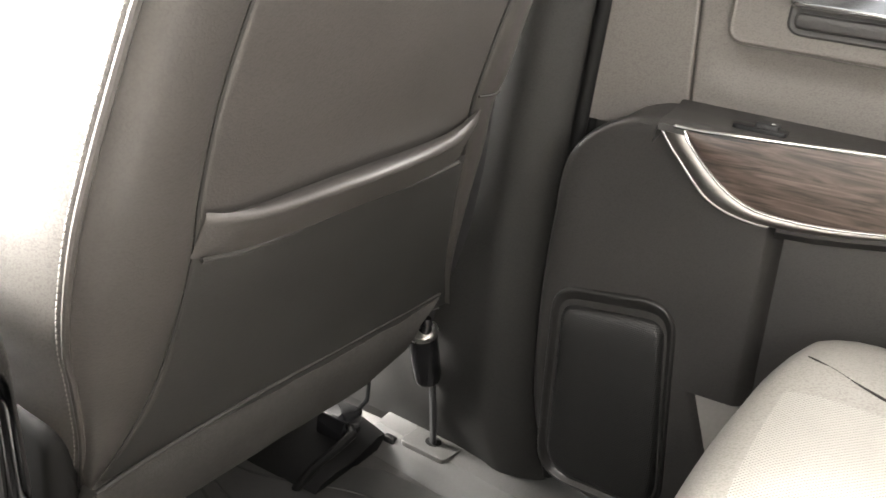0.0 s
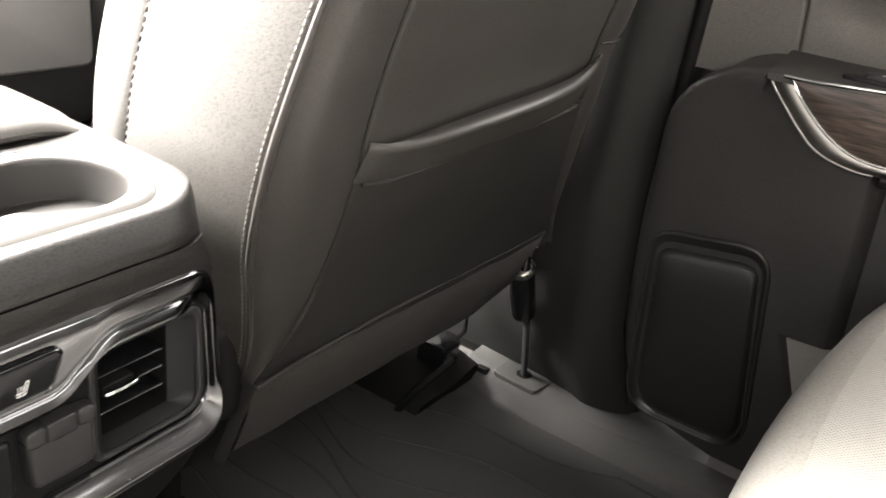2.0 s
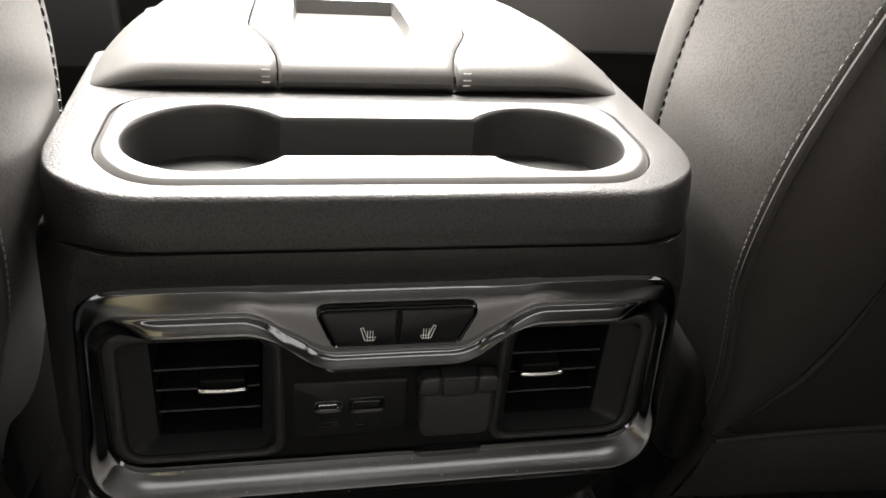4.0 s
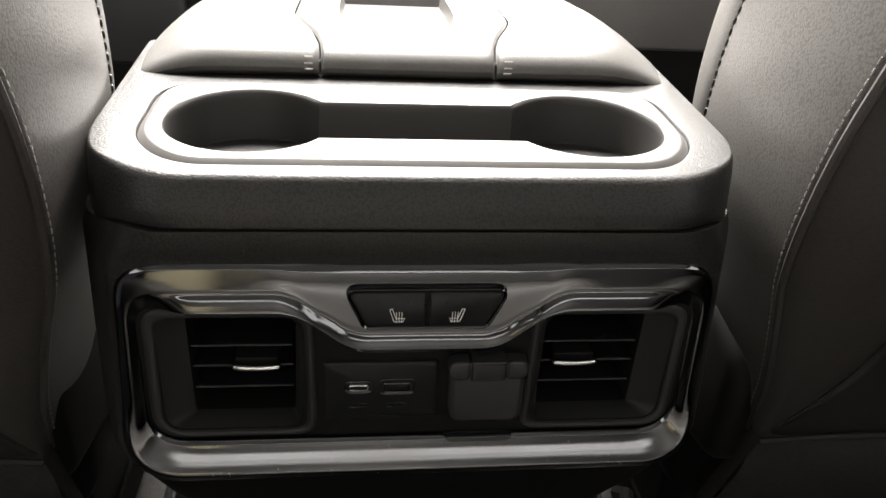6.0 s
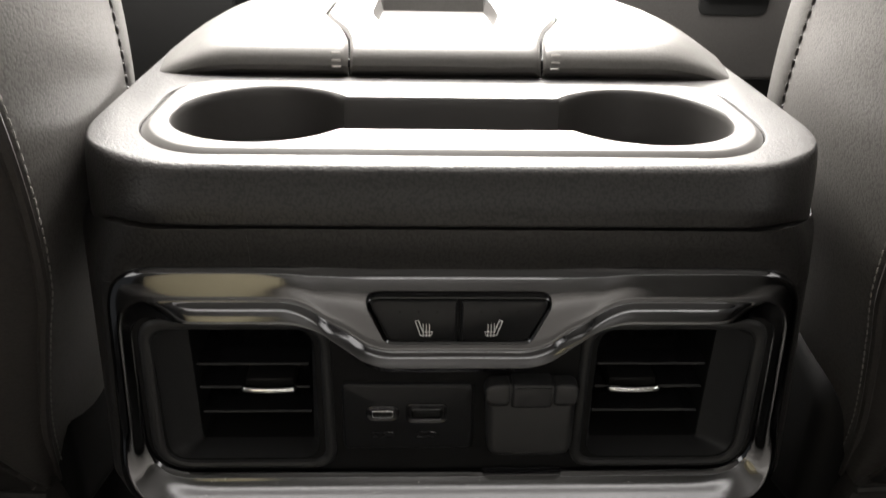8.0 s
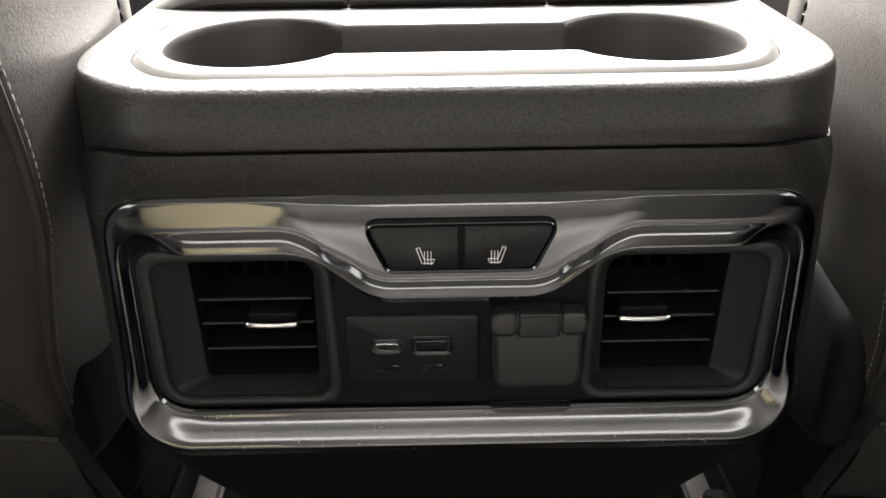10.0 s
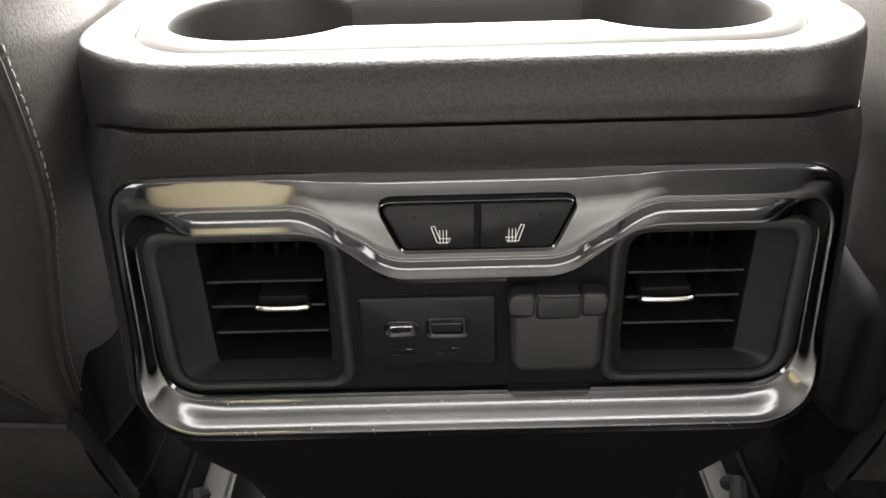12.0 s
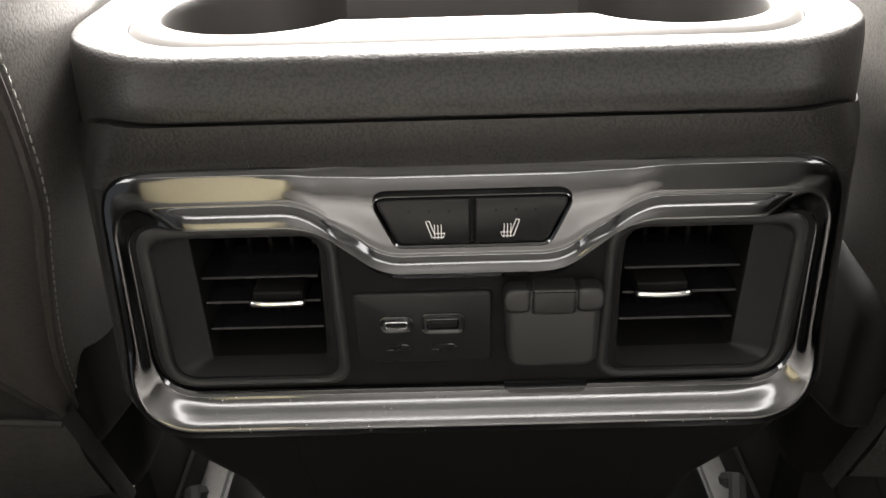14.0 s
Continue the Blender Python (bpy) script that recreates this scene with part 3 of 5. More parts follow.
for s, (a, b) in VENTS.items():
    # the wide flank lies on the outer side; the bezel fills the corner of the surround
    oa, ob_ = (-0.1110, -0.0618) if s < 0 else (0.0618, 0.1110)

    def vent_loop(pts, radii, seg=8):
        """Corners given for the right vent as outer-low, inner-low, inner-top, outer-top."""
        loop = rpoly(pts, radii, seg)
        return loop if s > 0 else [(-u, v) for u, v in loop]

    outl = vent_loop([(0.1303, 0.4440), (0.0505, 0.4440), (0.0512, 0.5203), (0.1278, 0.5203)], [0.0165, 0.011, 0.014, 0.012])
    lip = vent_loop([(0.1256, 0.4466), (0.0538, 0.4466), (0.0543, 0.5165), (0.1236, 0.5165)], [0.013, 0.009, 0.011, 0.009])
    mid = vent_loop([(0.1240, 0.4480), (0.0556, 0.4480), (0.0558, 0.5148), (0.1222, 0.5148)], [0.011, 0.007, 0.009, 0.008])
    hole = vent_loop([(0.1110, 0.4502), (0.0618, 0.4502), (0.0600, 0.5138), (0.1110, 0.5138)], 0.0022)
    deep = hole

    def bezel_y(u, d):
        return d + 0.0045 * (max(0, abs(u) - 0.117) / 0.027) ** 1.8

    rows = [[on_face(u, v, bezel_y(u, d)) for u, v in o] for o, d in ((outl, 0.0060), (inset(outl, 0.0002), 0.0012), (inset(outl, 0.0010), 0.0002), (inset(outl, 0.0022), -0.0002), (lip, 0.0000), (inset(lip, 0.0009), 0.0006), (mid, 0.0020), (inset(mid, 0.0006), 0.0034), (hole, 0.0128), (deep, 0.0142))]
    duct = [[on_face(u, v, d) for u, v in inset(deep, g)] for g, d in ((0, 0.0141), (0, 0.060))]
    bm = bmesh.new()
    grid(bm, rows, True)
    bm.normal_update()
    cx = (oa + ob_) / 2
    for f in bm.faces:
        c = f.calc_center_median()
        if f.normal.dot(Vector((cx - c.x, -0.08 - c.y, 0.484 - c.z))) < 0:
            f.normal_flip()
    vent = part("air_vent", bm, SOFT, console, "soft black funnel-shaped air vent", 35)
    bm = bmesh.new()
    vs = grid(bm, duct, True)
    bm.faces.new(vs[-1])
    part("duct", face_to(bm, (0, -1, 0)), BLACK, vent, "black vent duct")
    for z in (0.4886, 0.4766, 0.4634):
        bm = bmesh.new()
        prof = [(0.0150, z), (0.0156, z + 0.0007), (0.030, z + 0.0012), (0.042, z + 0.0006), (0.042, z - 0.0006), (0.030, z - 0.0008), (0.0156, z - 0.0007)]
        vs = grid(bm, [[(x, y, q) for y, q in prof] for x in (oa + 0.0008, ob_ - 0.0008)], True)
        bm.faces.new(vs[0])
        bm.faces.new(list(reversed(vs[1])))
        part("slat", outward(bm), GLOSSB, vent)
    for x in steps(oa + 0.006, ob_ - 0.006, 4):
        bm = bmesh.new()
        box(bm, (x - 0.0010, 0.042, 0.4545), (x + 0.0010, 0.056, 0.496), 0.0004)
        part("vane", bm, BLACK, vent)
    for z in (0.4600, 0.4720, 0.4840, 0.4960):
        bm = bmesh.new()
        box(bm, (oa + 0.001, 0.046, z - 0.0006), (ob_ - 0.001, 0.058, z + 0.0006), 0.0004)
        part("vane", bm, BLACK, vent)
    kx = -0.0795 if s < 0 else 0.0785
    bm = bmesh.new()
    plate(bm, rpoly([(kx - 0.0105, 0.4766), (kx + 0.0105, 0.4766), (kx + 0.0105, 0.4822), (kx - 0.0105, 0.4822)], 0.0012, 4), on_face, 0.0140, 0.030, 0.0010)
    part("tilt_knob", bm, BLACK, vent)
    bm = bmesh.new()
    tube(bm, [(kx + 0.0115 * q, 0.0105 + 0.0008 * q * q, 0.4788 + 0.0003 * q * q) for q in (-1, -0.95, -0.85, -0.5, 0, 0.5, 0.85, 0.95, 1)], [0.0008, 0.0014, 0.0018, 0.0017, 0.0016, 0.0017, 0.0018, 0.0014, 0.0008], 12)
    part("chrome_bar", bm, BRIGHT, vent, "chrome bar on the vent knob")

# seat heater switches
SW = [(-0.0285, 0.5125), (0.0285, 0.5125), (0.0375, 0.5335), (-0.0375, 0.5335)]
bm = bmesh.new()
o = rpoly(SW, [0.005, 0.005, 0.0045, 0.0045], 7)
rows = [[on_face(u, v, -0.0020) for u, v in inset(o, -0.0008)], [on_face(u, v, -0.0052) for u, v in inset(o, -0.0004)], [on_face(u, v, -0.0055) for u, v in o], [on_face(u, v, -0.0048) for u, v in inset(o, 0.0008)], [on_face(u, v, -0.0036) for u, v in inset(o, 0.0010)]]
vs = grid(bm, rows, True)
bm.faces.new(vs[-1])
face_to(bm, (0, -1, 0))
part("switch_frame", bm, CHROME, console, "thin dark chrome switch frame", 30)
bm = bmesh.new()
plate(bm, inset(o, 0.0011), on_face, -0.0042, -0.0020, 0.0002)
part("switch_bed", bm, BLACK, console)
for s in (-1, 1):
    q = [(0.0006, 0.5142), (0.0272, 0.5142), (0.0357, 0.5326), (0.0006, 0.5326)]
    pts = [(s * u, v) for u, v in q]
    if s < 0:
        pts.reverse()
    bm = bmesh.new()
    plate(bm, rpoly(pts, [0.0008, 0.0038, 0.0032, 0.0008] if s > 0 else [0.0008, 0.0032, 0.0038, 0.0008], 5), on_face, -0.0060, -0.0030, 0.0009)
    sw = part("heater_switch", bm, PANEL, console, "black seat heater switch with white symbol")
    bm = bmesh.new()
    Y = -0.00615
    cx, cz = s * 0.0135, 0.5195
    K = 0.68
    back = [(cx + K * s * u, Y, cz + K * v) for u, v in ((0.0052, 0.0062), (0.0022, -0.0034), (-0.0040, -0.0034), (-0.0050, -0.0010), (0.0008, -0.0010), (0.0034, 0.0068), (0.0052, 0.0062))]
    tube(bm, back, 0.00020, 5)
    for i in range(3):
        x = cx - K * s * (0.0030 - 0.0018 * i)
        tube(bm, [(x + 0.0003 * math.sin(3.2 * j), Y - 0.0001, cz + K * (-0.0042 + 0.0017 * j)) for j in range(6)], 0.00017, 5)
    part("seat_symbol", bm, WHITE, sw, "white heated seat symbol")
    for i in range(3):
        bm = bmesh.new()
        disc(bm, (s * (0.0085 + 0.0072 * i), 0.5278), "y", 0.0005, -0.00615, -0.0056, 0.0002, 10)
        part("indicator_dot", bm, BLACK, sw)

# usb panel
def on_usb(u, v, d):
    return on_face(u, v, d - 0.0015)


bm = bmesh.new()
plate(bm, rpoly([(-0.0480, 0.4547), (0.0083, 0.4547), (0.0083, 0.4900), (-0.0480, 0.4900)], 0.0038, 6), on_face, 0.0014, 0.0060, 0.0002)
part("panel_gap", bm, BLACK, console)
bm = bmesh.new()
uo = rpoly([(-0.0475, 0.4552), (0.0078, 0.4552), (0.0078, 0.4895), (-0.0475, 0.4895)], 0.0032, 6)
plate(bm, uo, on_usb, 0.0012, 0.0060, 0.0014)
usb = part("usb_panel", bm, PANEL, console, "black charging panel with two ports")
for name, x, w, h, mat in (("usb_c_port", -0.0305, 0.0090, 0.0030, BRIGHT), ("usb_a_port", -0.0120, 0.0124, 0.0050, CHROME)):
    z = 0.4747
    r = h * 0.48 if name == "usb_c_port" else 0.0005

    def rr(g):
        return rpoly([(x - w / 2 - g, z - h / 2 - g), (x + w / 2 + g, z - h / 2 - g), (x + w / 2 + g, z + h / 2 + g), (x - w / 2 - g, z + h / 2 + g)], r + max(0, g), 6)

    bm = bmesh.new()
    vs = grid(bm, [[on_usb(u, v, d) for u, v in rr(g)] for g, d in ((0.0026, 0.0013), (0.0024, 0.0007), (0.0020, 0.0005), (0.0014, 0.0008), (0.0010, 0.0011))], True)
    bm.faces.new(vs[-1])
    part("port_bezel", face_to(bm, (0, -1, 0)), GLOSSB, usb, "gloss black port bezel", 30)
    bm = bmesh.new()
    grid(bm, [[on_usb(u, v, d) for u, v in rr(g)] for g, d in ((0.0003, 0.0009), (0.0001, 0.0002), (-0.0001, 0.0001), (-0.0003, 0.0004), (-0.0004, 0.0010))], True)
    part(name, face_to(bm, (0, -1, 0)), mat, usb, "metal charging port shell", 60)
    bm = bmesh.new()
    plate(bm, rr(-0.0006), on_usb, 0.00085, 0.0011, 0.0001)
    part("port_cavity", bm, BLACK, usb)
    bm = bmesh.new()
    plate(bm, rpoly([(x - w * 0.30, z + h * 0.06), (x + w * 0.30, z + h * 0.06), (x + w * 0.30, z + h * 0.20), (x - w * 0.30, z + h * 0.20)], 0.0002, 2), on_usb, 0.00055, 0.0009, 0.0001)
    part("port_tongue", bm, SMOOTH, usb)
    # charge mark under the port: a cell outline with a bolt
    bm = bmesh.new()
    for pts in ([(-0.0006, 0.0012), (-0.0048, 0.0012), (-0.0048, -0.0012), (-0.0020, -0.0012)], [(-0.0034, 0.0004), (-0.0034, -0.0012)], [(0.0014, 0.0022), (-0.0012, 0.0000), (0.0010, 0.0000), (-0.0018, -0.0024)], [(0.0016, 0.0012), (0.0040, 0.0012), (0.0040, -0.0012), (0.0006, -0.0012)], [(0.0049, 0.0005), (0.0049, -0.0005)]):
        tube(bm, [(x + 0.0002 + u, -0.00035, 0.4632 + v) for u, v in pts], 0.00026, 5)
    part("charge_symbol", bm, GLOSSB, usb, "embossed charging symbol")

# hinged power outlet cover
bm = bmesh.new()
oo = rpoly([(0.0138, 0.4550), (0.0502, 0.4550), (0.0498, 0.4925), (0.0122, 0.4925)], [0.0072, 0.0072, 0.0066, 0.0066], 8)
plate(bm, oo, on_face, -0.0062, 0.0060, 0.0034, 7)
cap = part("outlet_cover", bm, COVER, console, "black rubber power outlet cover with a hinge")
for grow, front, mat, name in ((0.0005, -0.0064, BLACK, "hinge_gap"), (0.0, -0.0072, COVER, "hinge_tongue")):
    bm = bmesh.new()
    plate(bm, rpoly([(0.0230 - grow, 0.4822 - grow), (0.0394 + grow, 0.4822 - grow), (0.0394 + grow, 0.4934 - 8 * grow), (0.0230 - grow, 0.4934 - 8 * grow)], [0.0022, 0.0022, 0.0008, 0.0008], 5), on_face, front, 0.003, 0.0003 + 0.0008 * (grow == 0), 3)
    part(name, bm, mat, cap)
for a, b, r in ((0.0117, 0.0221, [0.0046, 0.0030, 0.0026, 0.0056]), (0.0401, 0.0505, [0.0030, 0.0046, 0.0056, 0.0026])):
    bm = bmesh.new()
    plate(bm, rpoly([(a, 0.4826), (b, 0.4826), (b, 0.4920), (a, 0.4920)], r, 6), on_face, -0.0065, 0.0, 0.0003, 2)
    part("hinge_gap", bm, BLACK, cap)
    bm = bmesh.new()
    plate(bm, rpoly([(a, 0.4836), (b, 0.4836), (b, 0.4938), (a, 0.4938)], r, 6), on_face, -0.0074, 0.0, 0.0013, 5)
    part("hinge", bm, COVER, cap, "rounded hinge ear")
bm = bmesh.new()
rows = []
for t in steps(0, 1, 8):
    z = 0.4434 - 0.0032 * t
    row = []
    for k in steps(0, 1, 16):
        x = 0.0130 + 0.003 * t ** 3 + (0.0345 - 0.006 * t ** 3) * k
        row.append((x, ring_depth((z - 0.4228) / 0.0202, x, z, 0.0202) - 0.0004, z))
    rows.append(row)
grid(bm, rows)
face_to(bm, (0, -1, 0.5))
part("finger_notch", bm, GLOSSB, surround, "dark finger notch under the outlet cover")

# ---- front seats: the back of each as seen from behind ----
EDGE = [(0.38, 0.219), (0.43, 0.210), (0.49, 0.192), (0.52, 0.182), (0.567, 0.174), (0.62, 0.171), (0.72, 0.177), (0.85, 0.190), (1.05, 0.225)]
SEAM = [(0.38, 0.222), (0.42, 0.240), (0.46, 0.251), (0.51, 0.254), (0.57, 0.250), (0.61, 0.242), (0.67, 0.236), (0.73, 0.238), (0.85, 0.25), (1.05, 0.28)]
RSEAM = [(0.38, 0.660), (0.445, 0.610), (0.54, 0.558), (0.60, 0.530), (0.625, 0.517), (0.65, 0.506), (0.73, 0.492), (0.85, 0.485), (1.05, 0.46)]
REDGE = [(0.38, 0.672), (0.445, 0.632), (0.54, 0.605), (0.60, 0.588), (0.640, 0.570), (0.652, 0.578), (0.73, 0.556), (0.85, 0.543), (1.05, 0.50)]
HEM = [(0.24, 0.604), (0.262, 0.601), (0.289, 0.603), (0.327, 0.609), (0.377, 0.615), (0.435, 0.620), (0.479, 0.625), (0.50, 0.632), (0.517, 0.641)]
HEMB = [(0.24, 0.569), (0.279, 0.567), (0.322, 0.572), (0.375, 0.579), (0.442, 0.583), (0.517, 0.589)]


def seat_plane(x, z):
    return -0.019 - 0.32 * (z - 0.6) - 0.09 * (x - 0.25)


def front_seat(sign, label):
    shift = 0.013 if sign < 0 else 0.0
    seat = thing("front_seat", label, "seat", "front seats", at=(sign * 0.4, 0.2, 0.095))

    def m(p):
        return (sign * p[0] + shift, p[1], p[2])

    def patch(name, rows, mat, want, lab="", sharp=50):
        b = bmesh.new()
        grid(b, [[m(p) for p in r] for r in rows])
        face_to(b, (sign * want[0], want[1], want[2]))
        return part(name, b, mat, seat, lab, sharp)

    def g(d):
        return 0.0030 * math.exp(-(d / 0.0018) ** 2)

    zs = steps(0.384, 1.05, 60)
    fine = [0, 0.004, 0.009, 0.016, 0.025, 0.038, 0.06, 0.1, 0.16, 0.24, 0.34, 0.44, 0.54, 0.64, 0.72, 0.79, 0.85, 0.90, 0.94, 0.962, 0.975, 0.984, 0.991, 0.996, 1]
    # centre panel above the pocket
    rows = []
    for z in zs:
        a, b = lerp(z, SEAM), lerp(z, RSEAM)
        row = []
        for s in fine:
            x = a + (b - a) * s
            row.append((x, seat_plane(x, z) + g((x - a)) + 1.8 * g(0.8 * (b - x)) - 0.004 * math.sin(math.pi * s) + 0.003 * noise.noise((x * 9, z * 9, sign)), z))
        rows.append(row)
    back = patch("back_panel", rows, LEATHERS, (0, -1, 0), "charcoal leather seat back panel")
    # pocket bag below the hem, and the rolled elastic hem itself
    rows = []
    for t in steps(0, 1, 22):
        row = []
        for s in fine:
            z_mid = 0.388 + (0.59 - 0.388) * t
            a, b = lerp(z_mid, SEAM) + 0.002, lerp(z_mid, RSEAM) - 0.002
            x = a + (b - a) * s
            z = 0.388 + (lerp(x, HEMB) + 0.004 - 0.388) * t
            row.append((x, seat_plane(x, z) - 0.0015 - 0.0075 * math.sin(math.pi * s) ** 0.6 * (0.25 + 0.75 * t) * (1 if s * (1 - s) > 0 else 0) + 0.002 * noise.noise((x * 12, z * 12, 4 + sign)), z))
        rows.append(row)
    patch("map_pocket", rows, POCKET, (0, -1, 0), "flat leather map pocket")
    rows = []
    for i in range(21):
        w = i / 20
        row = []
        for s in steps(0, 1, 40):
            x0 = 0.2472 + (0.519 - 0.2472) * s
            zt, zb = lerp(x0, HEM), lerp(x0, HEMB)
            z = zb + (zt - zb) * w
            roll = 0.38 + 0.62 * w / 0.78 if w < 0.78 else math.sqrt(max(0, 1 - ((w - 0.78) / 0.22) ** 2))
            lift = 0.0190 * roll * math.sin(math.pi * (0.004 + 0.992 * s)) ** 0.4
            x = x0 + 0.006 * (1 - w) * (s - 0.2)
            if w > 0.999:
                lift = 0.001
            row.append((x, seat_plane(x, z) - 0.007 * math.sin(math.pi * s) - lift, z - (0.003 if w > 0.999 else 0)))
        rows.append(row)
    patch("pocket_hem", rows, HEMR, (0, -1, 0), "rolled elastic pocket hem")
    # inner wing of the back
    rows = []
    for z in zs:
        a, b = lerp(z, SEAM), lerp(z, EDGE)
        wide = max(0.002, a - b)
        row = []
        for s in fine:
            x = a + (b - a) * s
            k = max(0, (s - 0.72) / 0.28)
            row.append((x, seat_plane(x, z) + g(s * wide) - min(0.007, wide * 0.1) * math.sin(math.pi * s) + min(0.009, wide * 0.3) * k ** 2, z))
        rows.append(row)
    patch("inner_wing", rows, LEATHERS, (0, -1, 0), "smooth leather wing of the seat back")
    # side panel towards the console
    rows, seam_a, seam_b = [], [], []
    for z in zs:
        b = lerp(z, EDGE)
        y0 = seat_plane(b, z) + 0.009
        row = []
        for s in fine:
            x = b + 0.002 + 0.001 * s - 0.007 * math.sin(math.pi * s) ** 0.7 + g(s * 0.12) + 0.3 * g((1 - s) * 0.12)
            row.append((x, y0 + 0.127 * s, z + 0.012 * s))
        rows.append(row)
        seam_a.append(m((row[5][0] - 0.0004, row[5][1], row[5][2])))
        seam_b.append(m((row[20][0] - 0.0006, row[20][1], row[20][2])))
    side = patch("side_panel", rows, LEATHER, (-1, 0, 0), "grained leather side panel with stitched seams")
    b = bmesh.new()
    stitches(b, seam_a)
    dark = bmesh.new()
    stitches(dark, seam_b, 0.0068, 0.0044, 0.0009)
    tagged(part("stitching", dark, LEATHERS, side, "dark sunken stitching"), kind="stuff")
    tagged(part("stitching", b, THREAD, side, "grey stitching"), kind="stuff")
    b = bmesh.new()
    tube(b, [m((lerp(z, EDGE) + 0.0015, seat_plane(lerp(z, EDGE), z) + 0.0075, z)) for z in zs], 0.0027, 8)
    part("piping", b, LEATHERS, side, "thin dark piping")
    # front bolster and front face
    rows = []
    for z in zs:
        b = lerp(z, EDGE)
        y0, q = seat_plane(b, z) + 0.136, z + 0.012
        e = lerp(z, REDGE)
        # outer edge widened beyond the seat, unseen, to block windscreen light
        prof = [(b + 0.0046, y0 - 0.0005), (b + 0.0030, y0 + 0.002), (b + 0.005, y0 + 0.016), (b + 0.012, y0 + 0.04), (b + 0.022, y0 + 0.062), (b + 0.036, y0 + 0.078), (b + 0.055, y0 + 0.084), (b + 0.08, y0 + 0.072), (b + 0.11, y0 + 0.05), (0.36, y0 + 0.045), (e - 0.05, y0 + 0.05), (max(e, 0.58) + 0.04, y0 + 0.075), (max(e, 0.605) + 0.118, y0 + 0.05), (max(e, 0.60) + 0.118, y0 - 0.01), (e, seat_plane(e, z) + 0.024)]
        rows.append([(x, y, q if i < 13 else z) for i, (x, y) in enumerate(prof)])
    patch("bolster", rows, LEATHER, (0, 1, 0), "grained leather bolster")
    # outer wing with its cross seam
    rows = []
    for z in zs:
        a, b = lerp(z, RSEAM), lerp(z, REDGE)
        row = []
        for s in fine:
            x = a + (b - a) * s
            row.append((x, seat_plane(x, z) + 1.8 * g(0.8 * s * (b - a)) - 0.006 * math.sin(math.pi * s) + 0.024 * s ** 2.2 + 0.0024 * math.exp(-((z - 0.649) / 0.0035) ** 2), z))
        rows.append(row)
    patch("outer_wing", rows, LEATHERS, (0, -1, 0), "outer leather wing with a cross seam")
    # dark tubes in the seams paint the shadow of the seam grooves
    for line in ([(lerp(z, SEAM), z) for z in steps(0.40, 1.04, 60)], [(lerp(z, RSEAM), z) for z in steps(0.40, 1.04, 60)]):
        b = bmesh.new()
        tube(b, [m((x, seat_plane(x, z) + 0.0008, z)) for x, z in line], 0.0016, 6)
        part("seam", b, SEAMT, back)
    # dark line below the hem for the shade of its undercut
    b = bmesh.new()
    hem_line = []
    for s in steps(0.02, 0.98, 40):
        x0 = 0.2472 + (0.519 - 0.2472) * s
        z = lerp(x0, HEMB)
        x = x0 + 0.006 * (s - 0.2)
        hem_line.append(m((x, seat_plane(x, z) - 0.0068 * math.sin(math.pi * s) ** 0.6 - 0.004, z - 0.0005)))
    tube(b, hem_line, 0.0020, 6)
    part("seam", b, SEAMT, back)
    b = bmesh.new()
    tube(b, [m((x, seat_plane(x, 0.649) - 0.0015 + 0.024 * ((x - 0.506) / 0.070) ** 2.2 - 0.005 * math.sin(math.pi * (x - 0.506) / 0.07), 0.649 + 0.03 * (x - 0.51))) for x in steps(0.508, 0.545, 14)], 0.0010, 6)
    part("seam", b, SEAMT, back)
    top = [[(x, seat_plane(x, 1.05) + 0.012 + t * 0.22, 1.05 + 0.05 * math.sin(math.pi * t)) for x in steps(0.222, 0.503, 10)] for t in steps(0, 1, 8)]
    patch("top_roll", top, LEATHER, (0, 0, 1))
    # felt valance under the back
    rows = []
    for t in steps(0, 1, 14):
        row = []
        for s in steps(0, 1, 40):
            x = 0.217 + (0.634 - 0.040 * min(1, t / 0.35) - 0.217) * s
            zt, zb = 0.398 + 0.012 * s - 0.010 * (1 - s) ** 6, 0.292 + 0.012 * s + 0.03 * max(0, s - 0.85) / 0.15
            z = zt + (zb - zt) * t
            row.append((x, seat_plane(x, z) - 0.007 + 0.010 * (1 - t) ** 8 - 0.004 * math.sin(math.pi * t) + 0.018 * max(0, t - 0.8) / 0.2 + 0.0015 * noise.noise((x * 25, z * 25, 2)), z))
        rows.append(row)
    patch("valance", rows, FELT, (0, -1, 0), "grey felt valance strip")
    b = bmesh.new()
    tube(b, [m((x, seat_plane(x, 0.40) - 0.0052, 0.3985 + 0.012 * s - 0.010 * (1 - s) ** 6)) for s in steps(0, 0.985, 40) for x in [0.217 + 0.413 * s]], 0.0022, 6)
    part("seam", b, SEAMT, back)
    rows = [[(x, seat_plane(x, 0.40 - 0.11 * t) - 0.006 + 0.012 * w, 0.392 - 0.10 * t) for w, x in ((0, 0.2172), (0.3, 0.2155), (1, 0.216))] for t in steps(0, 1, 6)]
    patch("valance_end", rows, FELT, (-1, 0, 0))
    # base, frame and rail under the cushion
    b = bmesh.new()
    box(b, (min(sign * 0.235, sign * 0.63), 0.16, 0.20), (max(sign * 0.235, sign * 0.63), 0.62, 0.31), 0.03)
    part("seat_base", b, BLACK, seat, "black seat base")
    b = bmesh.new()
    box(b, (min(sign * 0.205, sign * 0.63), 0.16, 0.30), (max(sign * 0.205, sign * 0.63), 0.62, 0.365), 0.03)
    part("cushion", b, LEATHERS, seat)
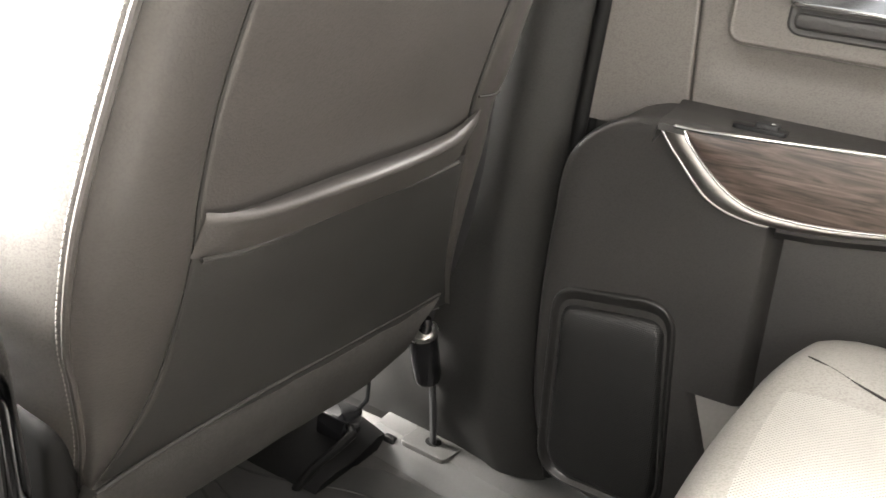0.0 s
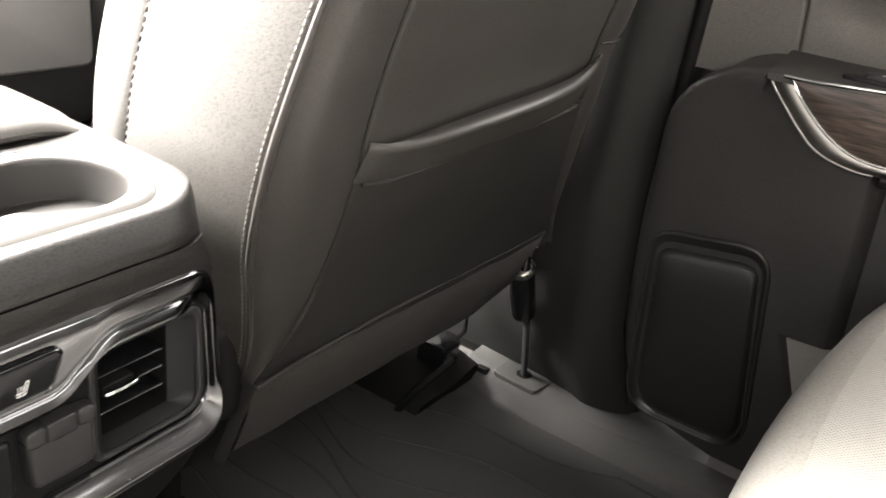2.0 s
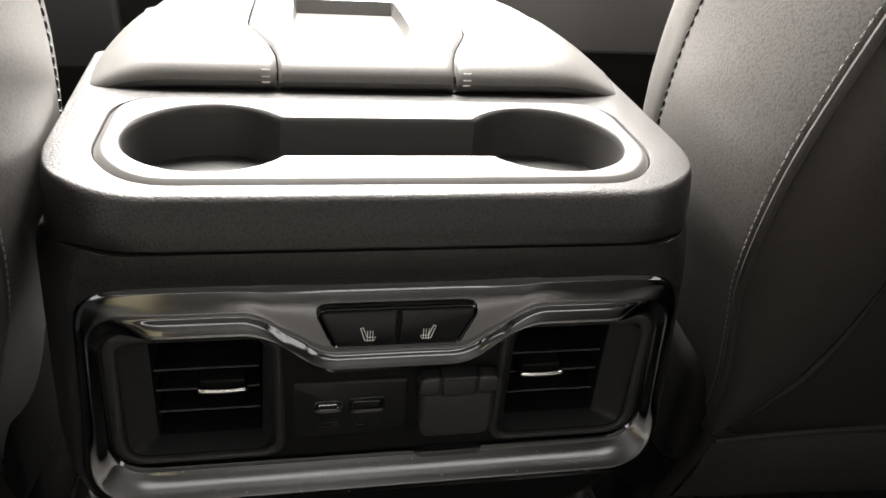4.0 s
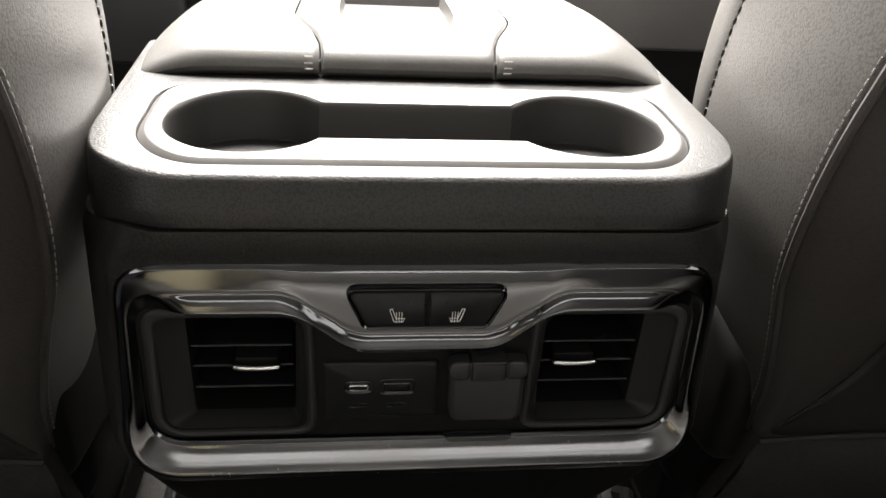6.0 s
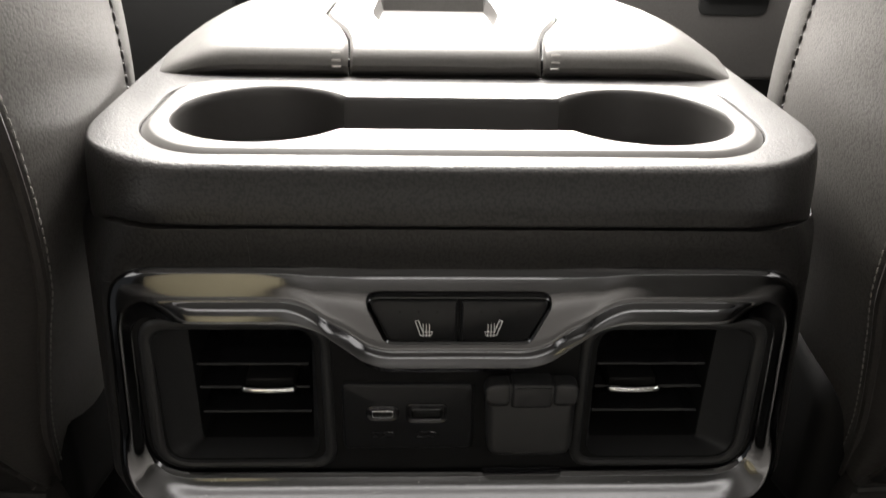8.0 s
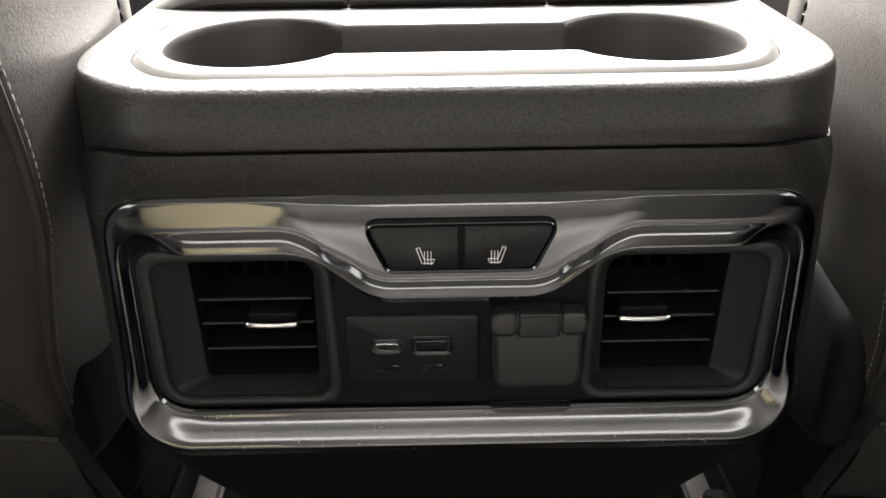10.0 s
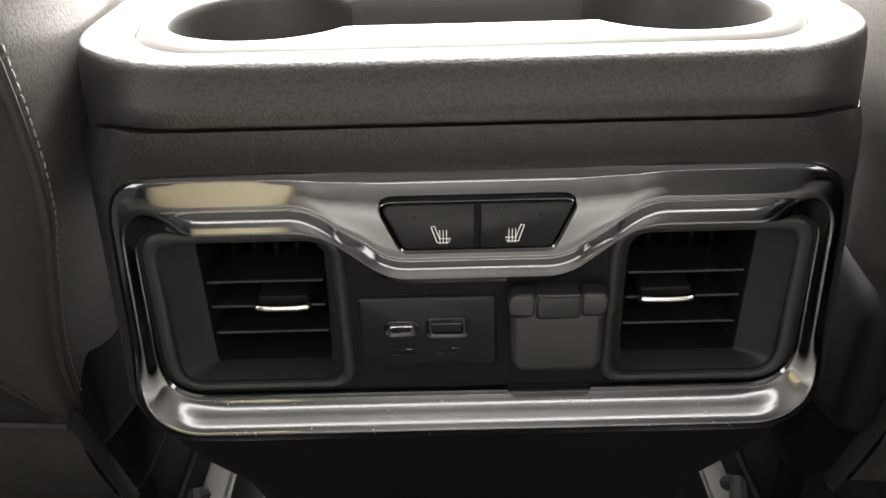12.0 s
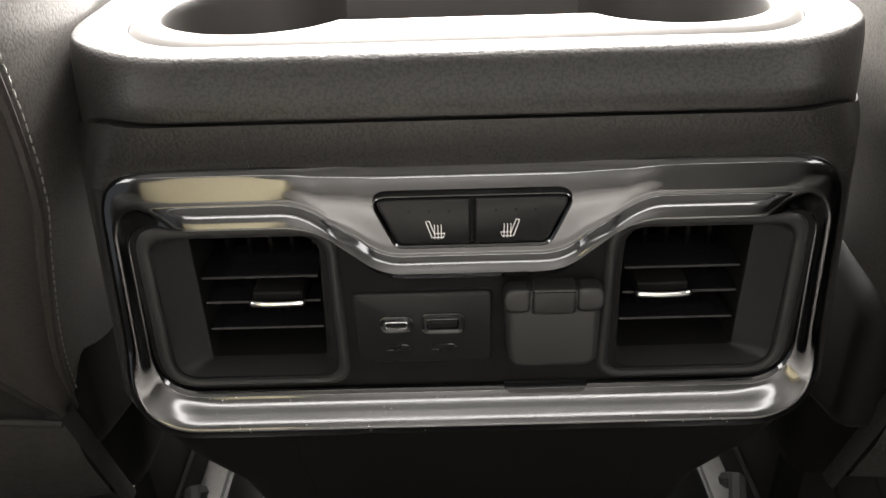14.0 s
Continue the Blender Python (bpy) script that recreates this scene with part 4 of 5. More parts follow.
    for x in (0.245, 0.635):
        b = bmesh.new()
        box(b, (min(sign * x, sign * (x + 0.035)), 0.17, 0.097), (max(sign * x, sign * (x + 0.035)), 0.60, 0.135), 0.004)
        box(b, (min(sign * (x + 0.005), sign * (x + 0.03)), 0.20, 0.13), (max(sign * (x + 0.005), sign * (x + 0.03)), 0.58, 0.26), 0.004)
        part("seat_rail", b, BLACK, seat, "black steel seat rail")
    # recliner shield beside the console
    b = bmesh.new()
    o = rpoly([(0.060, 0.35), (0.15, 0.33), (0.20, 0.40), (0.12, 0.45), (0.062, 0.435)], [0.02, 0.02, 0.03, 0.03, 0.025], 6)
    plate(b, o, on_side, sign * 0.199, sign * 0.225, 0.012, 5)
    part("recliner_shield", b, BLACK, seat, "soft black plastic recliner shield")
    return seat


front_seat(1, "charcoal leather front passenger seat with map pocket on its back")
front_seat(-1, "charcoal leather driver seat with stitched side panel")

# seat foot and cover beside the sill
foot = thing("seat_foot_cover", "dark plastic cover over the outer foot of the front seat", "cover", at=(0.68, 0.17, 0.095))
b = bmesh.new()
rows = []
for t in steps(0, 1, 10):
    y = 0.105 + 0.20 * t
    h = 0.066 * math.sin(math.pi * min(1, 0.18 + 0.5 * t))
    rows.append([(x, y + dy, 0.096 + h * k) for x, dy, k in ((0.595, 0.02, 0), (0.602, 0.015, 0.55), (0.620, 0.006, 0.9), (0.645, 0, 1.0), (0.675, 0, 1.05), (0.712, 0.004, 1.0), (0.736, 0.008, 0.75), (0.742, 0.010, 0.1))])
vs = grid(b, rows)
b.faces.new(vs[0])
part("cover", outward(b), BLACK, foot)
b = bmesh.new()
box(b, (0.645, 0.12, 0.150), (0.685, 0.165, 0.186), 0.004)
part("connector", b, GLOSSB, foot, "gloss black wiring connector")
b = bmesh.new()
tube(b, [(0.655, 0.118, 0.172), (0.640, 0.105, 0.177), (0.620, 0.11, 0.168), (0.600, 0.13, 0.14), (0.592, 0.15, 0.10)], 0.006, 8)
part("cable", b, BLACK, foot)
b = bmesh.new()
tube(b, [(0.683, 0.135, 0.168), (0.700, 0.125, 0.190), (0.704, 0.128, 0.212), (0.698, 0.14, 0.228)], 0.003, 8)
part("wire_hook", b, SMOOTH, foot)

# seat wiring beside the console foot
for sign in (1, -1):
    plug = thing("wiring_plug", "black wiring plug under the front seat", "plug", "wiring plugs", at=(sign * 0.205, 0.11, 0.16))
    b = bmesh.new()
    box(b, (sign * 0.207 - 0.014, 0.085, 0.150), (sign * 0.207 + 0.014, 0.135, 0.176), 0.004)
    part("plug_body", b, GLOSSB, plug)
    b = bmesh.new()
    box(b, (sign * 0.203 - 0.005, 0.093, 0.175), (sign * 0.203 + 0.005, 0.123, 0.184), 0.002)
    part("latch", b, GLOSSB, plug)
    b = bmesh.new()
    tube(b, [(sign * 0.207, 0.13, 0.163), (sign * 0.21, 0.17, 0.175), (sign * 0.225, 0.21, 0.16), (sign * 0.23, 0.24, 0.13)], 0.007, 8)
    part("cable", b, BLACK, plug)
    b = bmesh.new()
    tube(b, [(sign * 0.207, 0.09, 0.163), (sign * 0.206, 0.05, 0.145), (sign * 0.20, 0.04, 0.11), (sign * 0.195, 0.05, 0.097)], 0.006, 8)
    part("cable", b, BLACK, plug)
    # black colours on the rail foot stand in for the seat's shade
    leg = thing("rail_cover", "steel foot of the seat rail, blackened for the shade under the seat", "rail cover", "rail covers", at=(sign * 0.19, 0.17, 0.12))
    b = bmesh.new()
    box(b, (sign * 0.194 - 0.008, 0.15, 0.095), (sign * 0.194 + 0.008, 0.27, 0.160), 0.004)
    part("cover", b, BLACK, leg)
    b = bmesh.new()
    box(b, (sign * 0.182 - 0.0025, 0.155, 0.0955), (sign * 0.182 + 0.0025, 0.25, 0.200), 0.0015)
    part("edge", b, FASCIA, leg)

# ---- rear floor mat and sill ----
mat = thing("floor_mat", "dark ribbed rubber floor mat on the rear floor", "floor mat", at=(0.42, 0.0, 0.095))
bm = bmesh.new()
o = rpoly([(0.13, -0.62), (0.60, -0.62), (0.70, -0.30), (0.695, 0.08), (0.60, 0.30), (0.13, 0.30)], [0.03, 0.03, 0.05, 0.05, 0.05, 0.02], 6)
plate(bm, o, on_top, 0.1025, 0.0955, 0.004)
part("mat_base", bm, RUBBER, mat)
# darker strips on the mat stand in for shaded grooves
for k in range(9):
    bm = bmesh.new()
    pts = []
    for s in steps(0, 1, 40):
        y = 0.27 - 0.75 * s
        x = 0.19 + 0.055 * k + 0.035 * math.sin(5.5 * s + 0.55 * k) + 0.05 * s * s + 0.016 * math.sin(15 * s + 1.3 * k)
        if 0.15 < x < 0.675 and not (x > 0.60 and y > 0.20):
            pts.append((x, y, 0.1018))
    if len(pts) > 4:
        tube(bm, pts, [0.0005] + [0.0026] * (len(pts) - 2) + [0.0005], 6, 0.6)
        part("groove", bm, GROOVE_SHADE, mat)

bm = bmesh.new()
rows = []
for y in steps(-0.9, 0.135, 30):
    lift = 0.008 * max(0, min(1, (y + 0.15) / 0.3))
    f = 1 - 0.35 * max(0, min(1, (y + 0.14) / 0.27)) - 0.5 * max(0, min(1, (-0.08 - y) / 0.12))
    rows.append([(0.80 - (0.80 - x) * f, y, z + lift * (1 if z > 0.1 else 0)) for x, z in ((0.680, 0.0955), (0.690, 0.0980), (0.702, 0.1050), (0.714, 0.1115), (0.728, 0.1150), (0.75, 0.1165), (0.785, 0.1175), (0.80, 0.124))])
rows.append([(0.80 - (0.80 - x) * 0.65, 0.139, z) for x, z in ((0.680, 0.095), (0.655, 0.095), (0.675, 0.097), (0.705, 0.100), (0.735, 0.101), (0.765, 0.102), (0.785, 0.104), (0.80, 0.11))])
grid(bm, [r[4:] for r in rows])
structure("sill_trim", face_to(bm, (0, 0, 1)), SILL, "grey plastic door sill trim beside the floor mat", "sill trim")
bm = bmesh.new()
grid(bm, [r[:5] for r in rows])
part("mat_flank", face_to(bm, (0, 0, 1)), RUBBER, mat, "raised rubber flank of the mat")

# ---- belt anchorage at the sill ----
belt = thing("seat_belt", "black seat belt anchorage with buckle sleeve and webbing", "seat belt", at=(0.762, 0.05, 0.12))
bm = bmesh.new()
plate(bm, rpoly([(0.733, 0.018), (0.776, 0.010), (0.783, 0.085), (0.737, 0.090)], 0.010, 6), on_top, 0.1235, 0.112, 0.0016)
part("cover_plate", bm, SILL, belt, "grey cover plate on the sill")
bm = bmesh.new()
disc(bm, (0.762, 0.05), "z", 0.0115, 0.1242, 0.118, 0.0006, 20)
part("slot", bm, BLACK, belt)
bm = bmesh.new()
box(bm, (0.733, 0.096, 0.112), (0.743, 0.113, 0.1215), 0.002)
part("clip_slot", bm, BLACK, belt)
bm = bmesh.new()
tube(bm, [(0.762, 0.050, 0.115), (0.757, 0.0515, 0.15), (0.750, 0.054, 0.19), (0.743, 0.057, 0.235)], 0.0075, 10, 0.6)
part("strap_stalk", bm, WEB, belt)
bm = bmesh.new()
tube(bm, [(0.7450, 0.0575, 0.228), (0.7445, 0.0575, 0.230), (0.7425, 0.058, 0.236), (0.731, 0.0585, 0.266), (0.714, 0.059, 0.310), (0.7125, 0.059, 0.315), (0.712, 0.059, 0.316)], [0.013, 0.0180, 0.0196, 0.0200, 0.0196, 0.0180, 0.012], 20, 0.95)
bmesh.ops.translate(bm, verts=bm.verts, vec=(-0.004, 0.005, 0))
part("buckle_sleeve", bm, GLOSSB, belt, "gloss black buckle sleeve")
bm = bmesh.new()
tube(bm, [(0.7150, 0.059, 0.3070), (0.7140, 0.059, 0.3100), (0.7128, 0.059, 0.3140), (0.7118, 0.059, 0.3165)], [0.0200, 0.0204, 0.0194, 0.0165], 20, 0.97)
bmesh.ops.translate(bm, verts=bm.verts, vec=(-0.004, 0.005, 0))
part("steel_rim", bm, POLISH, belt, "bright steel rim")
bm = bmesh.new()
web = [(0.708, 0.064, 0.310), (0.711, 0.061, 0.345), (0.7145, 0.058, 0.373), (0.711, 0.055, 0.394), (0.694, 0.036, 0.455), (0.680, 0.024, 0.53), (0.668, 0.018, 0.62), (0.665, 0.02, 0.75), (0.69, 0.03, 0.95), (0.715, 0.04, 1.12)]
rows = []
for i, p in enumerate(web):
    w = 0.010 if i < 2 else 0.014 if i < 3 else 0.022
    a = 0.5
    rows.append([(p[0] + 0.006 - w * math.cos(a) * t, p[1] + w * math.sin(a) * t, p[2] + 0.0) for t in (-1, -0.9, 0, 0.9, 1)])
back = [[(q[0] + 0.0006, q[1] + 0.0012, q[2]) for q in r] for r in rows]
grid(bm, [r + list(reversed(b)) for r, b in zip(rows, back)], True)
part("webbing", outward(bm), WEB, belt, "black woven webbing")
bm = bmesh.new()
for k in range(6):
    z = 0.345 + 0.0052 * k
    x = 0.7100 + 0.10 * (z - 0.335)
    tube(bm, [(x - 0.006 + 0.001 * (k % 2), 0.0530, z), (x + 0.005 + 0.002 * (k % 3), 0.0490, z)], 0.0009, 5)
bm2 = bmesh.new()
tube(bm2, [(0.7095, 0.060, 0.314), (0.7095, 0.060, 0.322), (0.710, 0.060, 0.330)], [0.013, 0.011, 0.008], 14, 0.7)
part("tongue_cap", bm2, GLOSSB, belt, "gloss black buckle tongue")
part("label_print", bm, PALE, belt, "small pale printed label bars")

# ---- right B-pillar and door seal ----
bm = bmesh.new()
rows = []
for z in steps(0.118, 1.26, 40):
    sh = -0.10 * max(0, 0.45 - z) ** 1.2 - 0.02 * max(0, 0.25 - z) / 0.13
    flare = 0.008 * max(0, (0.22 - z) / 0.10) ** 2
    out = 0.025 * max(0, min(1, (0.20 - z) / 0.085)) ** 1.6
    rows.append([(x + out * (1 if x < 0.775 else 0.4), y + (sh if y < 0.03 else sh * max(0, 1 - (y - 0.03) / 0.12)), z) for x, y in ((0.83, -0.060), (0.782, -0.058), (0.768, -0.052 - flare), (0.758, -0.040 - flare), (0.748, -0.020 - flare), (0.742, -0.004), (0.743, 0.008), (0.750, 0.026), (0.757, 0.06), (0.762, 0.14), (0.768, 0.30), (0.80, 0.34))])
grid(bm, rows)
structure("pillar_trim", face_to(bm, (-1, 0, 0)), PILLAR, "dark plastic pillar trim between the right doors", "pillar trim")
bm = bmesh.new()
for dx, dy, r in ((0.775, -0.063, 0.008), (0.792, -0.070, 0.006)):
    tube(bm, [(dx, dy - 0.10 * max(0, 0.45 - z) ** 1.2 - 0.03 * max(0, 0.25 - z) / 0.13, z) for z in steps(0.14, 1.26, 40)], r, 10)
structure("door_seal", bm, BLACK, "black rubber door seal along the pillar", "seal")

# ---- right rear door ----
door = thing("rear_door", "dark grey rear door trim with wood inlay and speaker", "door", at=(0.80, -0.4, 0.14))
FRONT = [(0.150, -0.215), (0.157, -0.180), (0.166, -0.150), (0.187, -0.119), (0.217, -0.096), (0.267, -0.080), (0.35, -0.070), (0.432, -0.065), (0.50, -0.065), (0.558, -0.067), (0.594, -0.087), (0.618, -0.122), (0.629, -0.16)]


def door_x(y, z):
    """The inner skin of the lower door panel."""
    x = 0.729 - 0.03 * (z - 0.4)
    if z > 0.5:
        x -= 0.10 * (z - 0.5) ** 1.3 * max(0, min(1, (-y - 0.06) / 0.12))
    return x


# lower front panel, its edge rolled back towards the seal
bm = bmesh.new()
rows = []
for z in sorted([0.150, 0.1515, 0.154, 0.158] + steps(0.163, 0.618, 44) + [0.3445, 0.3465]):
    yf = lerp(z, FRONT)
    row = []
    for s, dx, dy in ((0, 0.06, -0.004), (0, 0.03, 0.0), (0, 0.014, -0.001), (0, 0.006, -0.003), (0, 0.002, -0.007), (0, 0.0, -0.012)):
        row.append((door_x(yf, z) + dx, yf + dy, z))
    for s in steps(0.08, 1, 16):
        ye = -0.280 - 0.09 * max(0, 0.55 - z) if z > 0.3455 else -0.249 - 0.44 * (0.346 - z)
        y = (yf - 0.012) + (ye - yf + 0.012) * s
        row.append((door_x(y, z), y, z))
    row += [(door_x(-0.29, z) + 0.002, ye - 0.004, z), (door_x(-0.29, z) + 0.008, ye - 0.010, z), (door_x(-0.29, z) + 0.018, ye - 0.016, z), (0.775, ye - 0.02, z)]
    rows.append(row)
top = rows[-1]
low = [0 if y > -0.186 else 0.03 for _, y, _ in top]
rise = [max(0, min(1, (-0.122 - y) / 0.035)) ** 0.6 for _, y, _ in top]
rows.append([(x + 0.003, y, 0.618 + 0.0045 * r - d) for (x, y, z), d, r in zip(top, low, rise)])
rows.append([(x + 0.010, y, 0.618 + 0.0078 * r - d) for (x, y, z), d, r in zip(top, low, rise)])
rows.append([(max(x + 0.02, 0.75), y, 0.618 + 0.0120 * r - d) for (x, y, z), d, r in zip(top, low, rise)])
rows.append([(0.79, y, 0.618 + 0.0185 * r - d) for (x, y, z), d, r in zip(top, low, rise)])
grid(bm, rows)
face_to(bm, (-1, 0, 0))
part("lower_panel", bm, DOORP, door, "dark plastic lower door panel", 40)

# recessed rear part with the map pocket
bm = bmesh.new()
rows = [[(0.755 - 0.02 * (0.56 - z), y, z) for y in steps(-0.285, -0.95, 20)] for z in steps(0.125, 0.575, 16)]
grid(bm, rows)
part("pocket_wall", face_to(bm, (-1, 0, 0)), DOORP, door)
bm = bmesh.new()
box(bm, (0.738, -0.93, 0.13), (0.772, -0.225, 0.348), 0.006)
part("map_pocket", bm, PALE, door, "pale grey door pocket")

# upper panel with the handle recess
bm = bmesh.new()
rows = []
for z in steps(0.60, 0.875, 26):
    ys = -0.172 + 0.12 * (z - 0.636)
    row = []
    for y in [-0.070, -0.072, -0.078] + steps(-0.085, ys + 0.005, 6) + [ys + 0.003, ys + 0.0015, ys, ys - 0.0015, ys - 0.003] + steps(ys - 0.005, -0.95, 40):
        x = 0.779 + 0.05 * max(0, z - 0.80) + 0.006 * math.exp(-((y - ys) / 0.0012) ** 2)
        if y < -0.19:
            x += 0.009 * math.exp(-((z - 0.682) / 0.015) ** 2) * min(1, (-0.19 - y) / 0.02)
        row.append((x, y, z))
    rows.append(row)
grid(bm, rows)
part("upper_panel", face_to(bm, (-1, 0, 0)), DOORU, door, "dark grey upper door panel", 40)
bm = bmesh.new()
rim_o = rpoly([(-0.186, 0.80), (-0.192, 0.7035), (-0.52, 0.7035), (-0.52, 0.80)], 0.02, 6)
rows = [[on_side(u, v, 0.781) for u, v in rim_o], [on_side(u, v, 0.7745) for u, v in inset(rim_o, 0.001)], [on_side(u, v, 0.773) for u, v in inset(rim_o, 0.0035)], [on_side(u, v, 0.7745) for u, v in inset(rim_o, 0.006)]]
vs = grid(bm, rows, True)
bm.faces.new(vs[-1])
bezel = part("handle_bezel", face_to(bm, (-1, 0, 0)), DOORU, door, "soft grey plate round the handle", 30)
bm = bmesh.new()
cup = rpoly([(-0.243, 0.79), (-0.247, 0.7225), (-0.48, 0.7225), (-0.48, 0.79)], 0.014, 6)
rows = [[on_side(u, v, 0.7735) for u, v in inset(cup, -0.002)], [on_side(u, v, 0.7725) for u, v in cup], [on_side(u, v, 0.7730) for u, v in inset(cup, 0.003)], [on_side(u, v, 0.7742) for u, v in inset(cup, 0.006)]]
vs = grid(bm, rows, True)
bm.faces.new(vs[-1])
part("handle_recess", face_to(bm, (-1, 0, 0)), DOORP, bezel, "", 30)
bm = bmesh.new()
plate(bm, rpoly([(-0.252, 0.7275), (-0.46, 0.7275), (-0.46, 0.742), (-0.250, 0.742)], 0.006, 5), on_side, 0.766, 0.7738, 0.003)
part("handle_lip", bm, DOORP, bezel)
bm = bmesh.new()
plate(bm, rpoly([(-0.242, 0.745), (-0.47, 0.745), (-0.47, 0.776), (-0.240, 0.776)], 0.010, 6), on_side, 0.757, 0.7735, 0.006, 5)
part("door_handle", bm, BRIGHT, bezel, "bright chrome inner door handle")

# armrest shelf, switch, wood inlay and its chrome edging
bm = bmesh.new()
rows = []
for y in [-0.163, -0.1645] + steps(-0.168, -0.95, 40):
    e = 0.022 if y > -0.164 else 0.0008 if y > -0.166 else 0
    rows.append([(0.7785, y, 0.6405 - e), (0.770, y, 0.637 - e), (0.745, y, 0.6335 - e), (0.715, y, 0.6315 - e), (0.700, y, 0.6300 - e), (0.694, y, 0.6270 - e), (0.6935, y, 0.62)])
grid(bm, rows)
part("armrest_shelf", face_to(bm, (-0.2, 0, 1)), DOORP, door, "dark armrest shelf")
bm = bmesh.new()
plate(bm, rpoly([(0.724, -0.276), (0.750, -0.276), (0.750, -0.226), (0.724, -0.226)], 0.006, 5), on_top, 0.6362, 0.630, 0.0015)
part("window_switch", bm, SMOOTH, door, "black window switch")
bm = bmesh.new()
plate(bm, rpoly([(0.727, -0.268), (0.747, -0.268), (0.747, -0.246), (0.727, -0.246)], 0.003, 4), on_top, 0.6410, 0.634, 0.002)
part("switch_rocker", bm, SOFT, door, "grey switch rocker")
bm = bmesh.new()
disc(bm, (0.733, -0.262), "z", 0.002, 0.6416, 0.640, 0.0004, 10)
part("switch_mark", bm, WHITE, door, "white printed mark")

LOWW = [(-0.95, 0.640), (-0.60, 0.600), (-0.388, 0.575), (-0.334, 0.5670), (-0.2898, 0.5648), (-0.2644, 0.5673), (-0.2415, 0.5769), (-0.219, 0.5930), (-0.2029, 0.6080), (-0.194, 0.618), (-0.189, 0.626)]
LOWC = [(-0.95, 0.640), (-0.60, 0.594), (-0.388, 0.568), (-0.334, 0.558), (-0.290, 0.5535), (-0.2738, 0.5525), (-0.2572, 0.5540), (-0.2408, 0.5575), (-0.2229, 0.5655), (-0.206, 0.5797), (-0.1895, 0.5961), (-0.1794, 0.6061), (-0.1694, 0.6178), (-0.163, 0.627)]


def top_edge(y):
    return 0.6255 + 0.085 * max(0, -0.20 - y)


bm = bmesh.new()
rows = []
for i in range(41):
    y = -0.1915 - 0.7275 * (i / 40) ** 1.6
    lo, hi = lerp(y, LOWW), top_edge(y)
    rows.append([(0.6945 + 0.004 * (1 - w) - 0.004 * math.sin(math.pi * w), y, lo + (hi - lo) * w) for w in steps(0, 1, 8)])
grid(bm, rows)
part("wood_inlay", face_to(bm, (-1, 0, 0)), WOOD, door, "dark open-pore wood inlay")
# chrome band between the wood and the lower panel
bm = bmesh.new()
rows = []
for i in range(41):
    t = i / 40
    y1 = -0.190 - 0.727 * t ** 1.6
    y0 = -0.1635 - 0.7535 * t ** 1.6
    a, b = Vector((0.700, y0, lerp(y0, LOWC))), Vector((0.6965, y1, lerp(y1, LOWW)))
    rows.append([tuple(a + Vector((0.010, 0, -0.001))), tuple(a)] + [tuple(a + (b - a) * w + Vector((-0.0028 * math.sin(math.pi * w), 0, 0))) for w in (0.2, 0.4, 0.6, 0.8)] + [tuple(b), tuple(b + Vector((0.006, 0, 0.002)))])
grid(bm, rows)
part("chrome_band", face_to(bm, (-1, 0, 0)), BAND, door, "curved dark chrome band")
bm = bmesh.new()
tube(bm, [(0.6935, -0.190 - 0.727 * (i / 40) ** 1.6, lerp(-0.190 - 0.727 * (i / 40) ** 1.6, LOWW)) for i in range(41)], 0.0014, 8)
part("chrome_line", bm, BRIGHT, door, "bright chrome line under the wood")
bm = bmesh.new()
tube(bm, [(0.6995, y, lerp(y, LOWC)) for y in steps(-0.1640, -0.285, 36)], 0.0011, 8)
part("chrome_line", bm, SATIN, door, "satin edge along the chrome band")
bm = bmesh.new()
tube(bm, [(0.694, y, top_edge(y) + 0.001) for y in steps(-0.180, -0.93, 30)], 0.0022, 8)
part("chrome_line", bm, BRIGHT, door, "bright chrome line over the wood")
# armrest underside behind the lower panel
bm = bmesh.new()
rows = []
for y in steps(-0.292, -0.93, 20):
    z = lerp(y, LOWC)
    rows.append([(0.700, y, z + 0.003), (0.701, y, z - 0.004), (0.712, y, z - 0.012), (0.74, y, z - 0.02), (0.776, y, z - 0.024)])
grid(bm, rows)
part("armrest_underside", face_to(bm, (0, 0, -1)), DOORP, door)

# speaker
bm = bmesh.new()
sp = rpoly([(-0.083, 0.419), (-0.103, 0.166), (-0.262, 0.168), (-0.221, 0.442)], [0.036, 0.052, 0.044, 0.040], 12)


def on_door(u, v, d):
    return (door_x(u, v) + d, u, v)


mesh_line = rpoly([(-0.0985, 0.399), (-0.116, 0.178), (-0.252, 0.180), (-0.212, 0.416)], [0.018, 0.040, 0.034, 0.022], 12)
crest = inset(sp, 0.0040)
rows = [[on_door(u, v, d) for u, v in inset(sp, g)] for g, d in ((0, 0.002), (0.0008, -0.0020), (0.0020, -0.0042), (0.0034, -0.0048))]
for k, d in ((0, -0.0048), (0.12, -0.0042), (0.28, -0.0024), (0.5, -0.0006), (0.75, 0.0010), (1, 0.0018)):
    rows.append([on_door(u + (p - u) * k, v + (q - v) * k, d) for (u, v), (p, q) in zip(crest, mesh_line)])
grid(bm, rows, True)
part("speaker_rim", face_to(bm, (-1, 0, 0)), SPKR, door, "raised dark speaker rim", 40)
bm = bmesh.new()
rows = [[on_door(-0.168 + (u + 0.168) * k, 0.300 + (v - 0.300) * k, d) for u, v in mesh_line] for k, d in ((1, 0.0018), (0.996, -0.0010), (0.985, -0.0036), (0.965, -0.0062), (0.935, -0.0082), (0.90, -0.0092), (0.7, -0.0096), (0.5, -0.0098), (0.3, -0.0098), (0.1, -0.0098), (0.01, -0.0098))]
grid(bm, rows, True)
